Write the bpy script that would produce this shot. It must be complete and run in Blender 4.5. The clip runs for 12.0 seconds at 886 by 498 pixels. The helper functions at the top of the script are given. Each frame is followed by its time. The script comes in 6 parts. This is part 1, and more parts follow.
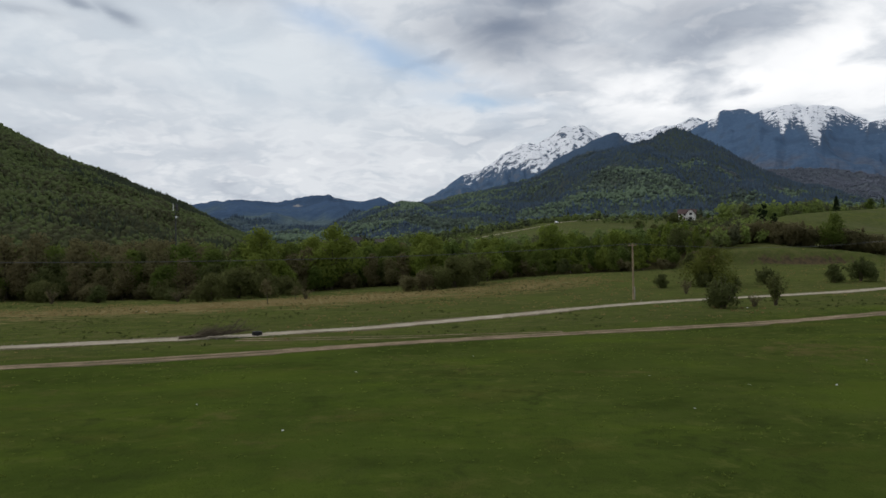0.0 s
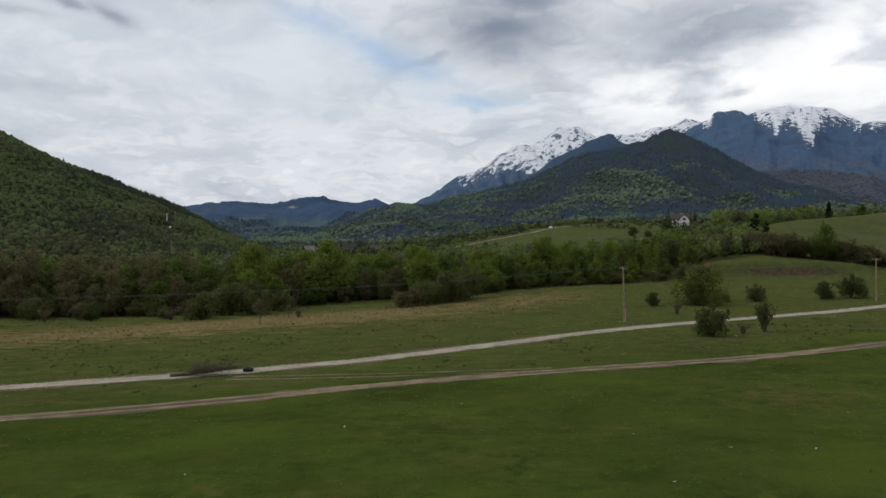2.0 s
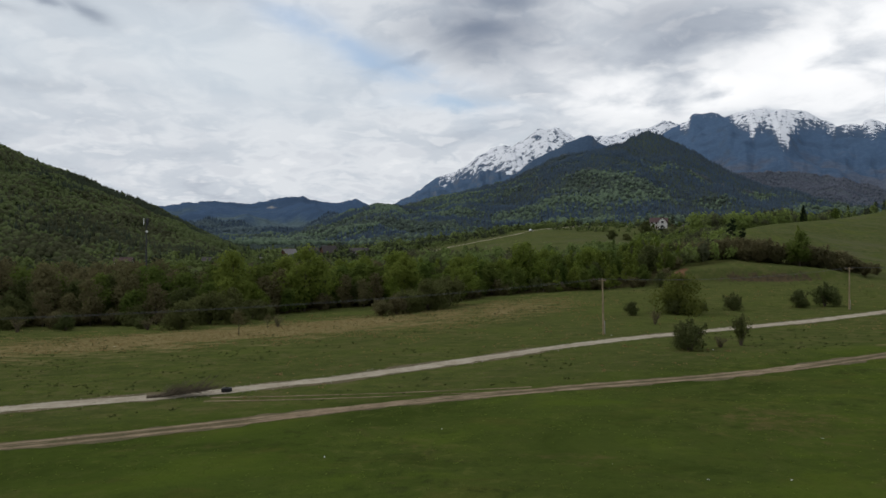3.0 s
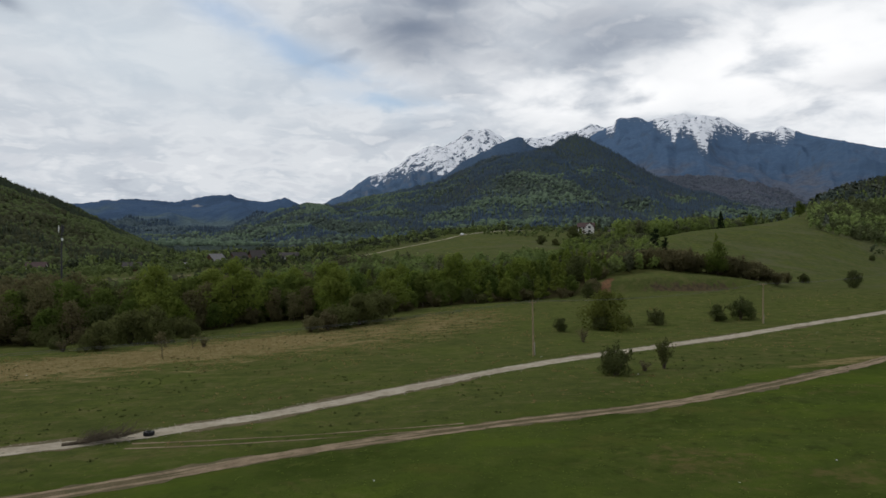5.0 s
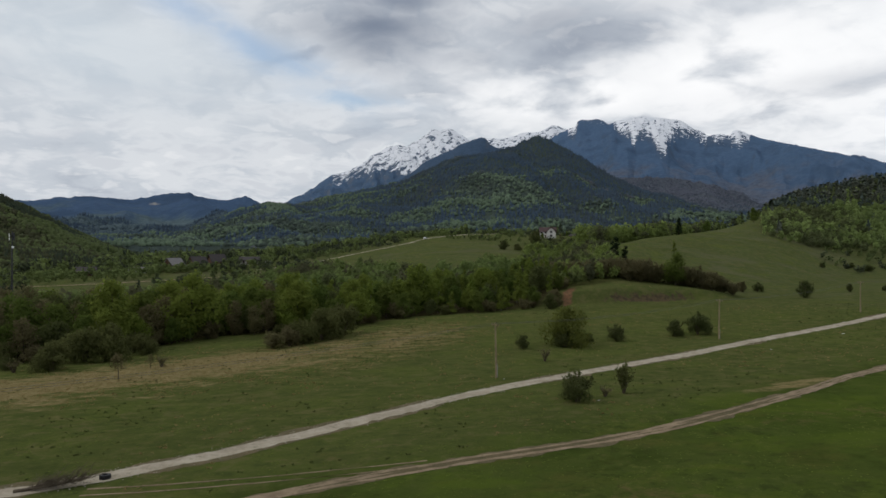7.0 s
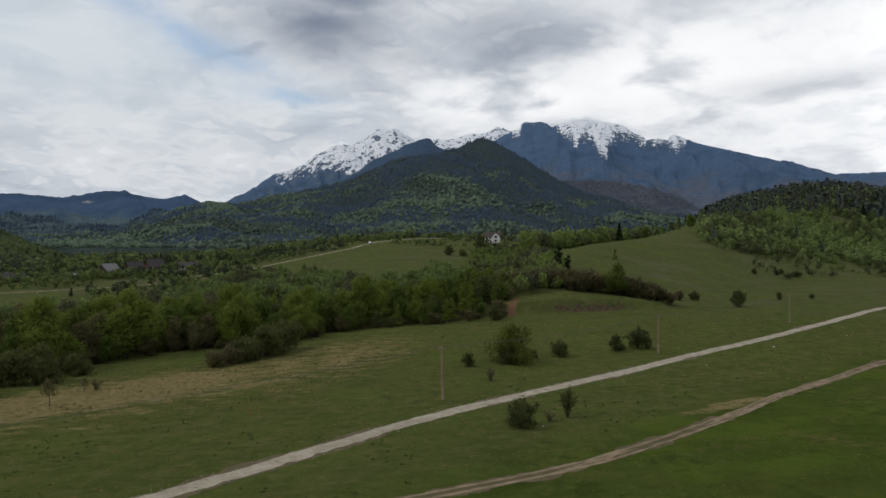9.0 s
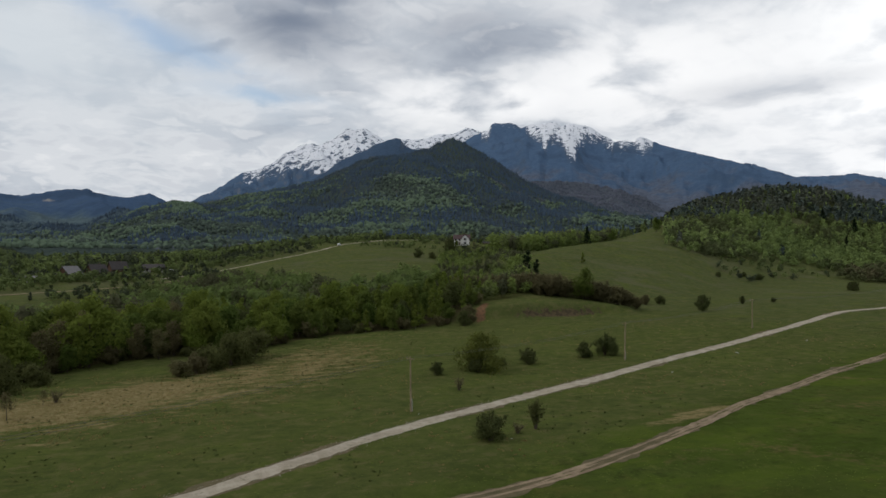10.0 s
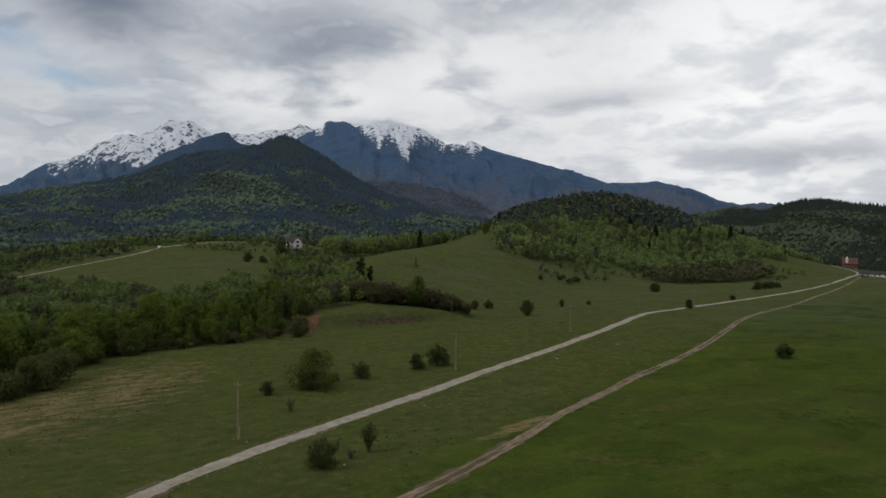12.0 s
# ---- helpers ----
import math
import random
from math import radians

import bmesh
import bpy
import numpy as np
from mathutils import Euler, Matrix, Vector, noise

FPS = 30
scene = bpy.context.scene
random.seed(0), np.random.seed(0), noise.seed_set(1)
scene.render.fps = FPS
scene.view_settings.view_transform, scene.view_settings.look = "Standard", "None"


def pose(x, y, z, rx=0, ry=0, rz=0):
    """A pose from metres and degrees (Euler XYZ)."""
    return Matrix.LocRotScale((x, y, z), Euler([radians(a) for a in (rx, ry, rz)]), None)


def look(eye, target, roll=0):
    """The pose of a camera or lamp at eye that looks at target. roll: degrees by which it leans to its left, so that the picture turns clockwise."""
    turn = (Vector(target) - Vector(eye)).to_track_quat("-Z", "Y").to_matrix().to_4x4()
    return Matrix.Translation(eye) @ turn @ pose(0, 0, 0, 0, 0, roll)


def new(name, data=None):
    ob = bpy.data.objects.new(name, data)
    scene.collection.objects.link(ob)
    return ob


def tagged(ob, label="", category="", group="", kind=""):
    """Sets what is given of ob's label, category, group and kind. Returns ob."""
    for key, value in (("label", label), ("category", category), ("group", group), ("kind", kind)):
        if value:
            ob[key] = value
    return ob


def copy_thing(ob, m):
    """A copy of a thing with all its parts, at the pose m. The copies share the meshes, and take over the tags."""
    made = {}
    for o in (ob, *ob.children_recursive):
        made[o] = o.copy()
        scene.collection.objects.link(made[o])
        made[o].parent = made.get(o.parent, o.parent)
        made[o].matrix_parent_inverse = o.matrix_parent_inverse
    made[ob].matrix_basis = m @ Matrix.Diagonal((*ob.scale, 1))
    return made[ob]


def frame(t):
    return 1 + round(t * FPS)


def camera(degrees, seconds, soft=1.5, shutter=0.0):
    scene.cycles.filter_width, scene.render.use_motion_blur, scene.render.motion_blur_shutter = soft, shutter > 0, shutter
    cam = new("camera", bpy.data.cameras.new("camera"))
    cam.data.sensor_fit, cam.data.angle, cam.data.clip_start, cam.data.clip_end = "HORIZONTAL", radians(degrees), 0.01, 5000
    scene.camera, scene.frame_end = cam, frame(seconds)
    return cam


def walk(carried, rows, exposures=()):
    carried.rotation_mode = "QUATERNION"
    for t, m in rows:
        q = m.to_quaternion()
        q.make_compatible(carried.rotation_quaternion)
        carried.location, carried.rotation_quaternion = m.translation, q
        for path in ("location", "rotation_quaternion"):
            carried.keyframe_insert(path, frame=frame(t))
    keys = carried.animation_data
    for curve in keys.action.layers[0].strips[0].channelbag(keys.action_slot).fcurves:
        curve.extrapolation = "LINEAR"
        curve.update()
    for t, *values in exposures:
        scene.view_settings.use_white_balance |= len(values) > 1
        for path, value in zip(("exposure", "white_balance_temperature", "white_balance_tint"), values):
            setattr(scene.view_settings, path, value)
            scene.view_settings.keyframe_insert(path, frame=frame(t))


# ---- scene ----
cam = camera(65.08, 12.0, soft=1.6)
PATH = [
    (0.0, pose(0.00, 0.00, 7.00, 90.00, 0.00, 0.00)),
    (0.5, pose(0.20, -0.17, 7.76, 90.03, 0.01, -0.11)),
    (1.0, pose(0.36, -0.34, 8.55, 90.05, 0.01, -0.15)),
    (1.5, pose(0.45, -0.43, 9.40, 90.04, 0.04, -0.19)),
    (2.0, pose(0.46, -0.46, 10.21, 90.06, 0.06, -0.40)),
    (2.5, pose(0.45, -0.44, 11.09, 90.06, 0.07, -0.80)),
    (3.0, pose(0.45, -0.40, 11.89, 90.08, 0.03, -2.03)),
    (5.0, pose(0.39, -0.21, 15.23, 90.03, -0.04, -7.67)),
    (5.5, pose(0.38, -0.15, 16.13, 89.99, -0.13, -8.88)),
    (6.0, pose(0.33, -0.15, 16.99, 89.98, -0.19, -9.31)),
    (6.5, pose(0.27, -0.26, 17.78, 89.97, -0.24, -9.73)),
    (7.0, pose(0.26, -0.27, 18.64, 89.97, -0.24, -10.74)),
    (9.0, pose(0.03, -0.18, 22.04, 89.99, -0.39, -15.28)),
    (9.5, pose(0.03, -0.10, 22.81, 90.01, -0.48, -16.50)),
    (10.0, pose(0.14, -0.01, 23.62, 90.01, -0.51, -17.80)),
    (10.5, pose(0.33, 0.13, 24.50, 90.02, -0.57, -21.71)),
    (11.0, pose(0.45, 0.32, 25.35, 90.03, -0.53, -26.05)),
    (11.5, pose(0.53, 0.55, 26.07, 90.05, -0.58, -28.89)),
    (12.0, pose(0.52, 0.72, 26.62, 90.06, -0.65, -31.43)),
]
walk(cam, PATH, exposures=((0.0, 0.0), (5.0, -0.05), (9.5, -0.11), (10.2, -0.13), (12.0, -0.36)))

# ---- light: an overcast spring sky with broken cloud, and a weak, wide sun ----
SUN_AZ, SUN_EL = -75.0, 42.0
world = bpy.data.worlds.new("world")
scene.world = world
world.use_nodes = True
wt = world.node_tree
wt.nodes.clear()


def wn(kind, **values):
    n = wt.nodes.new(kind)
    for k, v in values.items():
        n.inputs[k].default_value = v
    return n


def wmath(op, a, b=None, clamp=False):
    n = wt.nodes.new("ShaderNodeMath")
    n.operation, n.use_clamp = op, clamp
    for i, v in enumerate((a, b)):
        if v is None:
            continue
        if isinstance(v, (int, float)):
            n.inputs[i].default_value = v
        else:
            wt.links.new(v, n.inputs[i])
    return n.outputs[0]


def wmix(fac, a, b):
    n = wt.nodes.new("ShaderNodeMix")
    n.data_type = "RGBA"
    for sock, v in ((n.inputs[0], fac), (n.inputs[6], a), (n.inputs[7], b)):
        if isinstance(v, (int, float)):
            sock.default_value = v
        elif isinstance(v, tuple):
            sock.default_value = (*v, 1)
        else:
            wt.links.new(v, sock)
    return n.outputs[2]


def wstep(v, lo, hi):
    n = wt.nodes.new("ShaderNodeMapRange")
    n.interpolation_type = "SMOOTHSTEP"
    n.inputs[1].default_value, n.inputs[2].default_value = lo, hi
    wt.links.new(v, n.inputs[0])
    return n.outputs[0]


tc = wt.nodes.new("ShaderNodeTexCoord")
sep = wt.nodes.new("ShaderNodeSeparateXYZ")
wt.links.new(tc.outputs["Generated"], sep.inputs[0])
vx, vy, vz = sep.outputs


def wratio(a, b):
    return wmath("DIVIDE", a, b)


# the clouds lie on a level sheet, so that they flatten towards the horizon
sheet = wt.nodes.new("ShaderNodeCombineXYZ")
lift = wmath("ADD", wmath("MAXIMUM", vz, 0.0), 0.24)
wt.links.new(wratio(vx, lift), sheet.inputs[0])
wt.links.new(wratio(vy, lift), sheet.inputs[1])


def wnoise(scale, detail, rough, offset, dist=0.0):
    m = wt.nodes.new("ShaderNodeMapping")
    m.inputs["Location"].default_value = offset
    wt.links.new(sheet.outputs[0], m.inputs[0])
    n = wn("ShaderNodeTexNoise", Scale=scale, Detail=detail, Roughness=rough, Distortion=dist)
    wt.links.new(m.outputs[0], n.inputs["Vector"])
    return n.outputs["Fac"]


big = wnoise(0.85, 3.0, 0.45, (3.1, 1.7, 0.0))
mid = wnoise(3.2, 8.0, 0.52, (0.4, 5.2, 0.3), 0.35)
fine = wnoise(7.0, 7.0, 0.52, (7.7, 2.9, 0.0), 0.3)
wisp = wnoise(4.2, 7.0, 0.52, (2.2, 9.4, 0.0), 0.6)
bearing = wmath("ADD", wmath("ARCTAN2", vx, vy), wmath("MULTIPLY", wmath("SUBTRACT", wisp, 0.5), 0.08))
altitude = wmath("ADD", wmath("ARCSINE", vz), wmath("ADD", wmath("MULTIPLY", wmath("SUBTRACT", mid, 0.5), 0.05), wmath("MULTIPLY", wmath("SUBTRACT", fine, 0.5), 0.022)))


def cloud_at(az, el, wide, tall, lean=0.0):
    """1 at the heart of one cloud or gap in the sky, falling to 0 at its ragged edge. az, el: degrees."""
    da = wmath("SUBTRACT", bearing, radians(az))
    de = wmath("SUBTRACT", wmath("SUBTRACT", altitude, radians(el)), wmath("MULTIPLY", da, lean))
    q = wmath("ADD", wmath("POWER", wmath("DIVIDE", da, radians(wide)), 2.0),
              wmath("POWER", wmath("DIVIDE", de, radians(tall)), 2.0))
    return wmath("POWER", 2.718, wmath("MULTIPLY", q, -1.0))


def wmost(*shares):
    out = shares[0]
    for share in shares[1:]:
        out = wmath("MAXIMUM", out, share)
    return out


tone = wmath("ADD", wmath("MULTIPLY", big, 0.22), wmath("ADD", wmath("MULTIPLY", mid, 0.46), wmath("MULTIPLY", fine, 0.32)))
dark = wmost(cloud_at(5.4, 17.3, 6.0, 2.6, 0.04), cloud_at(6.8, 20.2, 5.2, 2.2), wmath("MULTIPLY", cloud_at(-0.6, 15.3, 2.6, 0.55, 0.12), 0.62),
             wmath("MULTIPLY", cloud_at(12.6, 15.2, 4.2, 1.3, 0.05), 0.36), wmath("MULTIPLY", cloud_at(21.0, 17.2, 6.2, 1.9, -0.04), 0.56))
dark = wmath("MULTIPLY", dark, wmath("ADD", wmath("MULTIPLY", wstep(wisp, 0.32, 0.60), 0.25), 0.75))
dark = wmost(dark, wmath("MULTIPLY", cloud_at(-27.3, 17.7, 1.5, 0.45, -0.15), 0.66), wmath("MULTIPLY", cloud_at(-24.5, 17.2, 1.3, 0.62, -0.45), 0.66),
             wmath("MULTIPLY", cloud_at(-18.0, 19.4, 3.4, 1.0), 0.42), wmath("MULTIPLY", cloud_at(-31.5, 16.4, 2.4, 0.4), 0.35), wmath("MULTIPLY", cloud_at(-30.0, 11.6, 6.0, 0.7), 0.22),
             wmath("MULTIPLY", cloud_at(58.0, 7.2, 8.0, 1.1, -0.05), 0.42), wmath("MULTIPLY", cloud_at(44.0, 12.0, 9.0, 0.9, 0.06), 0.30))
white = wmix(wstep(tone, 0.44, 0.52), (0.735, 0.765, 0.805), (0.585, 0.630, 0.690))
white = wmix(wstep(tone, 0.52, 0.62), white, (0.475, 0.520, 0.590))
white = wmix(wmath("MULTIPLY", wstep(fine, 0.54, 0.66), 0.45), white, (0.925, 0.935, 0.95))
white = wmix(wmath("MULTIPLY", wstep(fine, 0.47, 0.36), 0.30), white, (0.500, 0.535, 0.605))
veil = wmath("MULTIPLY", wmost(cloud_at(-16.0, 14.6, 14.0, 4.6, -0.08), wmath("MULTIPLY", cloud_at(-32.0, 14.0, 10.0, 4.6), 0.8)), 0.92)
white = wmix(veil, white, wmix(wstep(wisp, 0.38, 0.62), (0.700, 0.755, 0.805), (0.590, 0.660, 0.730)))
white = wmix(wmath("MULTIPLY", cloud_at(56.0, 12.0, 16.0, 13.0), 0.95), white, wmix(wstep(tone, 0.44, 0.57), (1.26, 1.265, 1.27), (0.88, 0.91, 0.955)))
white = wmix(wmath("MULTIPLY", wmost(cloud_at(22.0, 11.8, 12.0, 2.2), cloud_at(33.0, 13.0, 12.0, 5.5)), wstep(mid, 0.66, 0.42)), white, (1.07, 1.075, 1.085))
cloud = wmix(wmath("MULTIPLY", dark, 0.93), white, (0.185, 0.228, 0.310))
sky = wt.nodes.new("ShaderNodeTexSky")
sky.sky_type, sky.sun_disc = "NISHITA", False
sky.sun_elevation, sky.sun_rotation = radians(SUN_EL), radians(SUN_AZ)
clear = wt.nodes.new("ShaderNodeMix")
clear.data_type, clear.blend_type = "RGBA", "MULTIPLY"
clear.inputs[0].default_value = 1.0
wt.links.new(sky.outputs[0], clear.inputs[6])
clear.inputs[7].default_value = (0.135, 0.14, 0.14, 1)
hole = wmost(cloud_at(-4.2, 15.3, 8.0, 1.5, -0.42), wmath("MULTIPLY", cloud_at(2.6, 11.9, 4.6, 0.75, -0.05), 1.0), wmath("MULTIPLY", cloud_at(-10.5, 18.0, 3.2, 1.2, -0.3), 0.8))
hole = wmath("MULTIPLY", hole, wmath("ADD", wmath("MULTIPLY", wstep(wisp, 0.60, 0.42), 0.55), 0.45))
back = wt.nodes.new("ShaderNodeBackground")
wt.links.new(wmix(wmath("MULTIPLY", hole, 0.66), cloud, clear.outputs[2]), back.inputs[0])
wo = wt.nodes.new("ShaderNodeOutputWorld")
wt.links.new(back.outputs[0], wo.inputs[0])

sun = new("sun", bpy.data.lights.new("sun", "SUN"))
sun.data.energy, sun.data.angle, sun.data.color = 0.9, radians(18), (1.0, 0.95, 0.88)
sa, se = radians(SUN_AZ), radians(SUN_EL)
sun.matrix_world = look((0, 0, 200), Vector((0, 0, 200)) - Vector((math.sin(sa) * math.cos(se), math.cos(sa) * math.cos(se), math.sin(se))))

# ---- materials ----
class Nodes:
    """A material's node tree, written as sums."""

    def __init__(self, name):
        self.mat = bpy.data.materials.new(name)
        self.mat.use_nodes = True
        self.t = self.mat.node_tree
        self.bsdf = self.t.nodes["Principled BSDF"]
        self.pos = self.t.nodes.new("ShaderNodeTexCoord").outputs["Object"]

    def put(self, sock, v):
        if isinstance(v, (int, float)):
            sock.default_value = v
        elif isinstance(v, tuple):
            sock.default_value = (*v, 1) if len(v) == 3 and sock.type == "RGBA" else v
        else:
            self.t.links.new(v, sock)

    def scaled(self, sx, sy, sz, vec=None):
        m = self.t.nodes.new("ShaderNodeMapping")
        m.inputs["Scale"].default_value = (sx, sy, sz)
        self.put(m.inputs[0], vec or self.pos)
        return m.outputs[0]

    def noise(self, scale, detail=4.0, rough=0.55, vec=None, dist=0.0):
        n = self.t.nodes.new("ShaderNodeTexNoise")
        n.inputs["Scale"].default_value, n.inputs["Detail"].default_value = scale, detail
        n.inputs["Roughness"].default_value, n.inputs["Distortion"].default_value = rough, dist
        self.put(n.inputs["Vector"], vec or self.pos)
        return n.outputs["Fac"]

    def cells(self, scale, vec=None):
        n = self.t.nodes.new("ShaderNodeTexVoronoi")
        n.inputs["Scale"].default_value = scale
        self.put(n.inputs["Vector"], vec or self.pos)
        return n.outputs["Distance"], n.outputs["Color"]

    def step(self, v, lo, hi):
        n = self.t.nodes.new("ShaderNodeMapRange")
        n.interpolation_type = "SMOOTHSTEP"
        n.inputs[1].default_value, n.inputs[2].default_value = lo, hi
        self.put(n.inputs[0], v)
        return n.outputs[0]

    def math(self, op, a, b=0.0):
        n = self.t.nodes.new("ShaderNodeMath")
        n.operation = op
        self.put(n.inputs[0], a)
        self.put(n.inputs[1], b)
        return n.outputs[0]

    def mix(self, fac, a, b):
        n = self.t.nodes.new("ShaderNodeMix")
        n.data_type = "RGBA"
        self.put(n.inputs[0], fac)
        self.put(n.inputs[6], a)
        self.put(n.inputs[7], b)
        return n.outputs[2]

    def attr(self, name):
        n = self.t.nodes.new("ShaderNodeAttribute")
        n.attribute_name = name
        return n.outputs["Fac"]

    def island(self):
        return self.t.nodes.new("ShaderNodeNewGeometry").outputs["Random Per Island"]

    def chance(self):
        return self.t.nodes.new("ShaderNodeObjectInfo").outputs["Random"]

    def normal_z(self):
        s = self.t.nodes.new("ShaderNodeSeparateXYZ")
        self.put(s.inputs[0], self.t.nodes.new("ShaderNodeNewGeometry").outputs["Normal"])
        return s.outputs[2]

    def height(self):
        s = self.t.nodes.new("ShaderNodeSeparateXYZ")
        self.put(s.inputs[0], self.pos)
        return s.outputs[2]

    def bump(self, v, depth, strength=1.0):
        n = self.t.nodes.new("ShaderNodeBump")
        n.inputs["Distance"].default_value, n.inputs["Strength"].default_value = depth, strength
        self.put(n.inputs["Height"], v)
        self.put(self.bsdf.inputs["Normal"], n.outputs[0])

    def thin(self, colour, share):
        """Leaves let part of the light through."""
        t, m = self.t.nodes.new("ShaderNodeBsdfTranslucent"), self.t.nodes.new("ShaderNodeMixShader")
        self.put(t.inputs[0], colour)
        m.inputs[0].default_value = share
        self.t.links.new(self.bsdf.outputs[0], m.inputs[1])
        self.t.links.new(t.outputs[0], m.inputs[2])
        self.t.links.new(m.outputs[0], self.t.nodes["Material Output"].inputs[0])

    def done(self, colour, rough=0.9, gloss=0.2, metal=0.0):
        self.put(self.bsdf.inputs["Base Color"], colour)
        self.put(self.bsdf.inputs["Roughness"], rough)
        self.put(self.bsdf.inputs["Specular IOR Level"], gloss)
        self.put(self.bsdf.inputs["Metallic"], metal)
        return self.mat


def grass_material():
    n = Nodes("meadow_grass")
    wide, mid, fine, blades = n.noise(0.02, 4), n.noise(0.13, 5, 0.6), n.noise(1.1, 5, 0.65), n.noise(9.0, 4, 0.7)
    streak = n.noise(0.22, 6, 0.66, n.scaled(0.7, 1.1, 1.0), 0.4)
    c = n.mix(n.step(mid, 0.35, 0.68), (0.063, 0.090, 0.0165), (0.050, 0.073, 0.0135))
    c = n.mix(n.math("MULTIPLY", n.step(wide, 0.40, 0.60), 0.8), c, (0.063, 0.081, 0.0190))
    c = n.mix(n.math("MULTIPLY", n.step(n.noise(0.009, 5, 0.6, n.scaled(1.0, 1.4, 1.0)), 0.47, 0.62), 0.7), c, (0.060, 0.078, 0.021))
    # slope turf goes greyer and bluer with distance: haze put into its colour
    c = n.mix(n.math("MULTIPLY", n.attr("hazed_upland"), 0.75), c, n.mix(n.step(n.noise(0.05, 6, 0.65), 0.38, 0.62), (0.070, 0.094, 0.046), (0.052, 0.071, 0.036)))
    c = n.mix(n.math("MULTIPLY", n.step(streak, 0.52, 0.68), 0.42), c, (0.098, 0.088, 0.024))
    c = n.mix(n.math("MULTIPLY", n.step(fine, 0.52, 0.70), 0.34), c, (0.030, 0.041, 0.0105))
    c = n.mix(n.math("MULTIPLY", n.step(blades, 0.55, 0.8), 0.35), c, (0.085, 0.10, 0.022))
    lush = n.noise(0.085, 7, 0.66, n.scaled(0.75, 1.25, 1.0), 0.5)
    c = n.mix(n.math("MULTIPLY", n.step(lush, 0.50, 0.62), 0.75), c, (0.075, 0.105, 0.0165))
    c = n.mix(n.math("MULTIPLY", n.step(lush, 0.48, 0.36), 0.75), c, (0.040, 0.058, 0.0120))
    tussock = n.noise(0.62, 7, 0.72, None, 0.4)
    rank = n.math("ADD", n.math("MULTIPLY", n.step(n.noise(0.045, 6, 0.68), 0.40, 0.62), 0.85), 0.15)
    c = n.mix(n.math("MULTIPLY", n.math("MULTIPLY", n.step(tussock, 0.52, 0.62), 0.75), rank), c, (0.034, 0.047, 0.0125))
    c = n.mix(n.math("MULTIPLY", n.math("MULTIPLY", n.step(tussock, 0.46, 0.37), 0.75), rank), c, (0.098, 0.112, 0.028))
    worn = n.math("MULTIPLY", n.step(n.noise(0.06, 7, 0.72, n.scaled(0.9, 1.2, 1.0), 0.5), 0.53, 0.66), n.step(n.noise(0.8, 5, 0.7), 0.42, 0.60))
    c = n.mix(n.math("MULTIPLY", worn, 0.75), c, (0.125, 0.100, 0.040))
    dry = n.noise(0.42, 9, 0.78, n.scaled(0.9, 1.1, 1.0), 0.3)
    far_turf = n.math("ADD", n.math("MULTIPLY", n.attr("rough_turf"), 0.85), 0.15)
    c = n.mix(n.math("MULTIPLY", n.attr("rough_turf"), 0.50), c, (0.090, 0.098, 0.034))
    c = n.mix(n.math("MULTIPLY", n.math("MULTIPLY", n.step(dry, 0.51, 0.60), 0.48), far_turf), c, (0.132, 0.116, 0.052))
    c = n.mix(n.math("MULTIPLY", n.math("MULTIPLY", n.step(dry, 0.48, 0.40), 0.42), far_turf), c, (0.036, 0.050, 0.0180))
    slope_wear = n.math("MULTIPLY", n.attr("hazed_upland"), n.step(n.noise(0.022, 8, 0.70, n.scaled(1.0, 1.6, 1.0), 0.8), 0.50, 0.64))
    c = n.mix(n.math("MULTIPLY", slope_wear, 0.55), c, (0.104, 0.101, 0.058))
    straw = n.step(n.math("ADD", n.attr("straw"), n.math("MULTIPLY", n.math("SUBTRACT", n.noise(0.35, 6, 0.65, n.scaled(0.6, 1.3, 1)), 0.5), 2.0)), 0.46, 0.86)
    c = n.mix(n.math("MULTIPLY", straw, 0.9), c, n.mix(n.step(fine, 0.35, 0.65), (0.250, 0.196, 0.098), (0.150, 0.122, 0.050)))
    bare = n.step(n.math("ADD", n.attr("bare"), n.math("MULTIPLY", n.math("SUBTRACT", n.noise(0.45, 7, 0.68), 0.5), 2.4)), 0.42, 0.70)
    c = n.mix(bare, c, n.mix(n.step(fine, 0.35, 0.65), (0.104, 0.078, 0.044), (0.056, 0.046, 0.029)))
    red = n.step(n.math("ADD", n.attr("red_soil"), n.math("MULTIPLY", n.math("SUBTRACT", n.noise(0.7, 5, 0.65), 0.5), 1.2)), 0.40, 0.72)
    c = n.mix(red, c, n.mix(n.step(fine, 0.35, 0.65), (0.190, 0.104, 0.058), (0.115, 0.073, 0.041)))
    litter = n.step(n.math("ADD", n.attr("litter"), n.math("MULTIPLY", n.math("SUBTRACT", mid, 0.5), 0.6)), 0.4, 0.7)
    c = n.mix(litter, c, n.mix(fine, (0.035, 0.036, 0.014), (0.055, 0.045, 0.022)))
    n.bump(n.math("ADD", n.math("MULTIPLY", fine, 1.0), n.math("MULTIPLY", blades, 0.5)), 0.30, 0.9)
    return n.done(c, 1.0, 0.0)


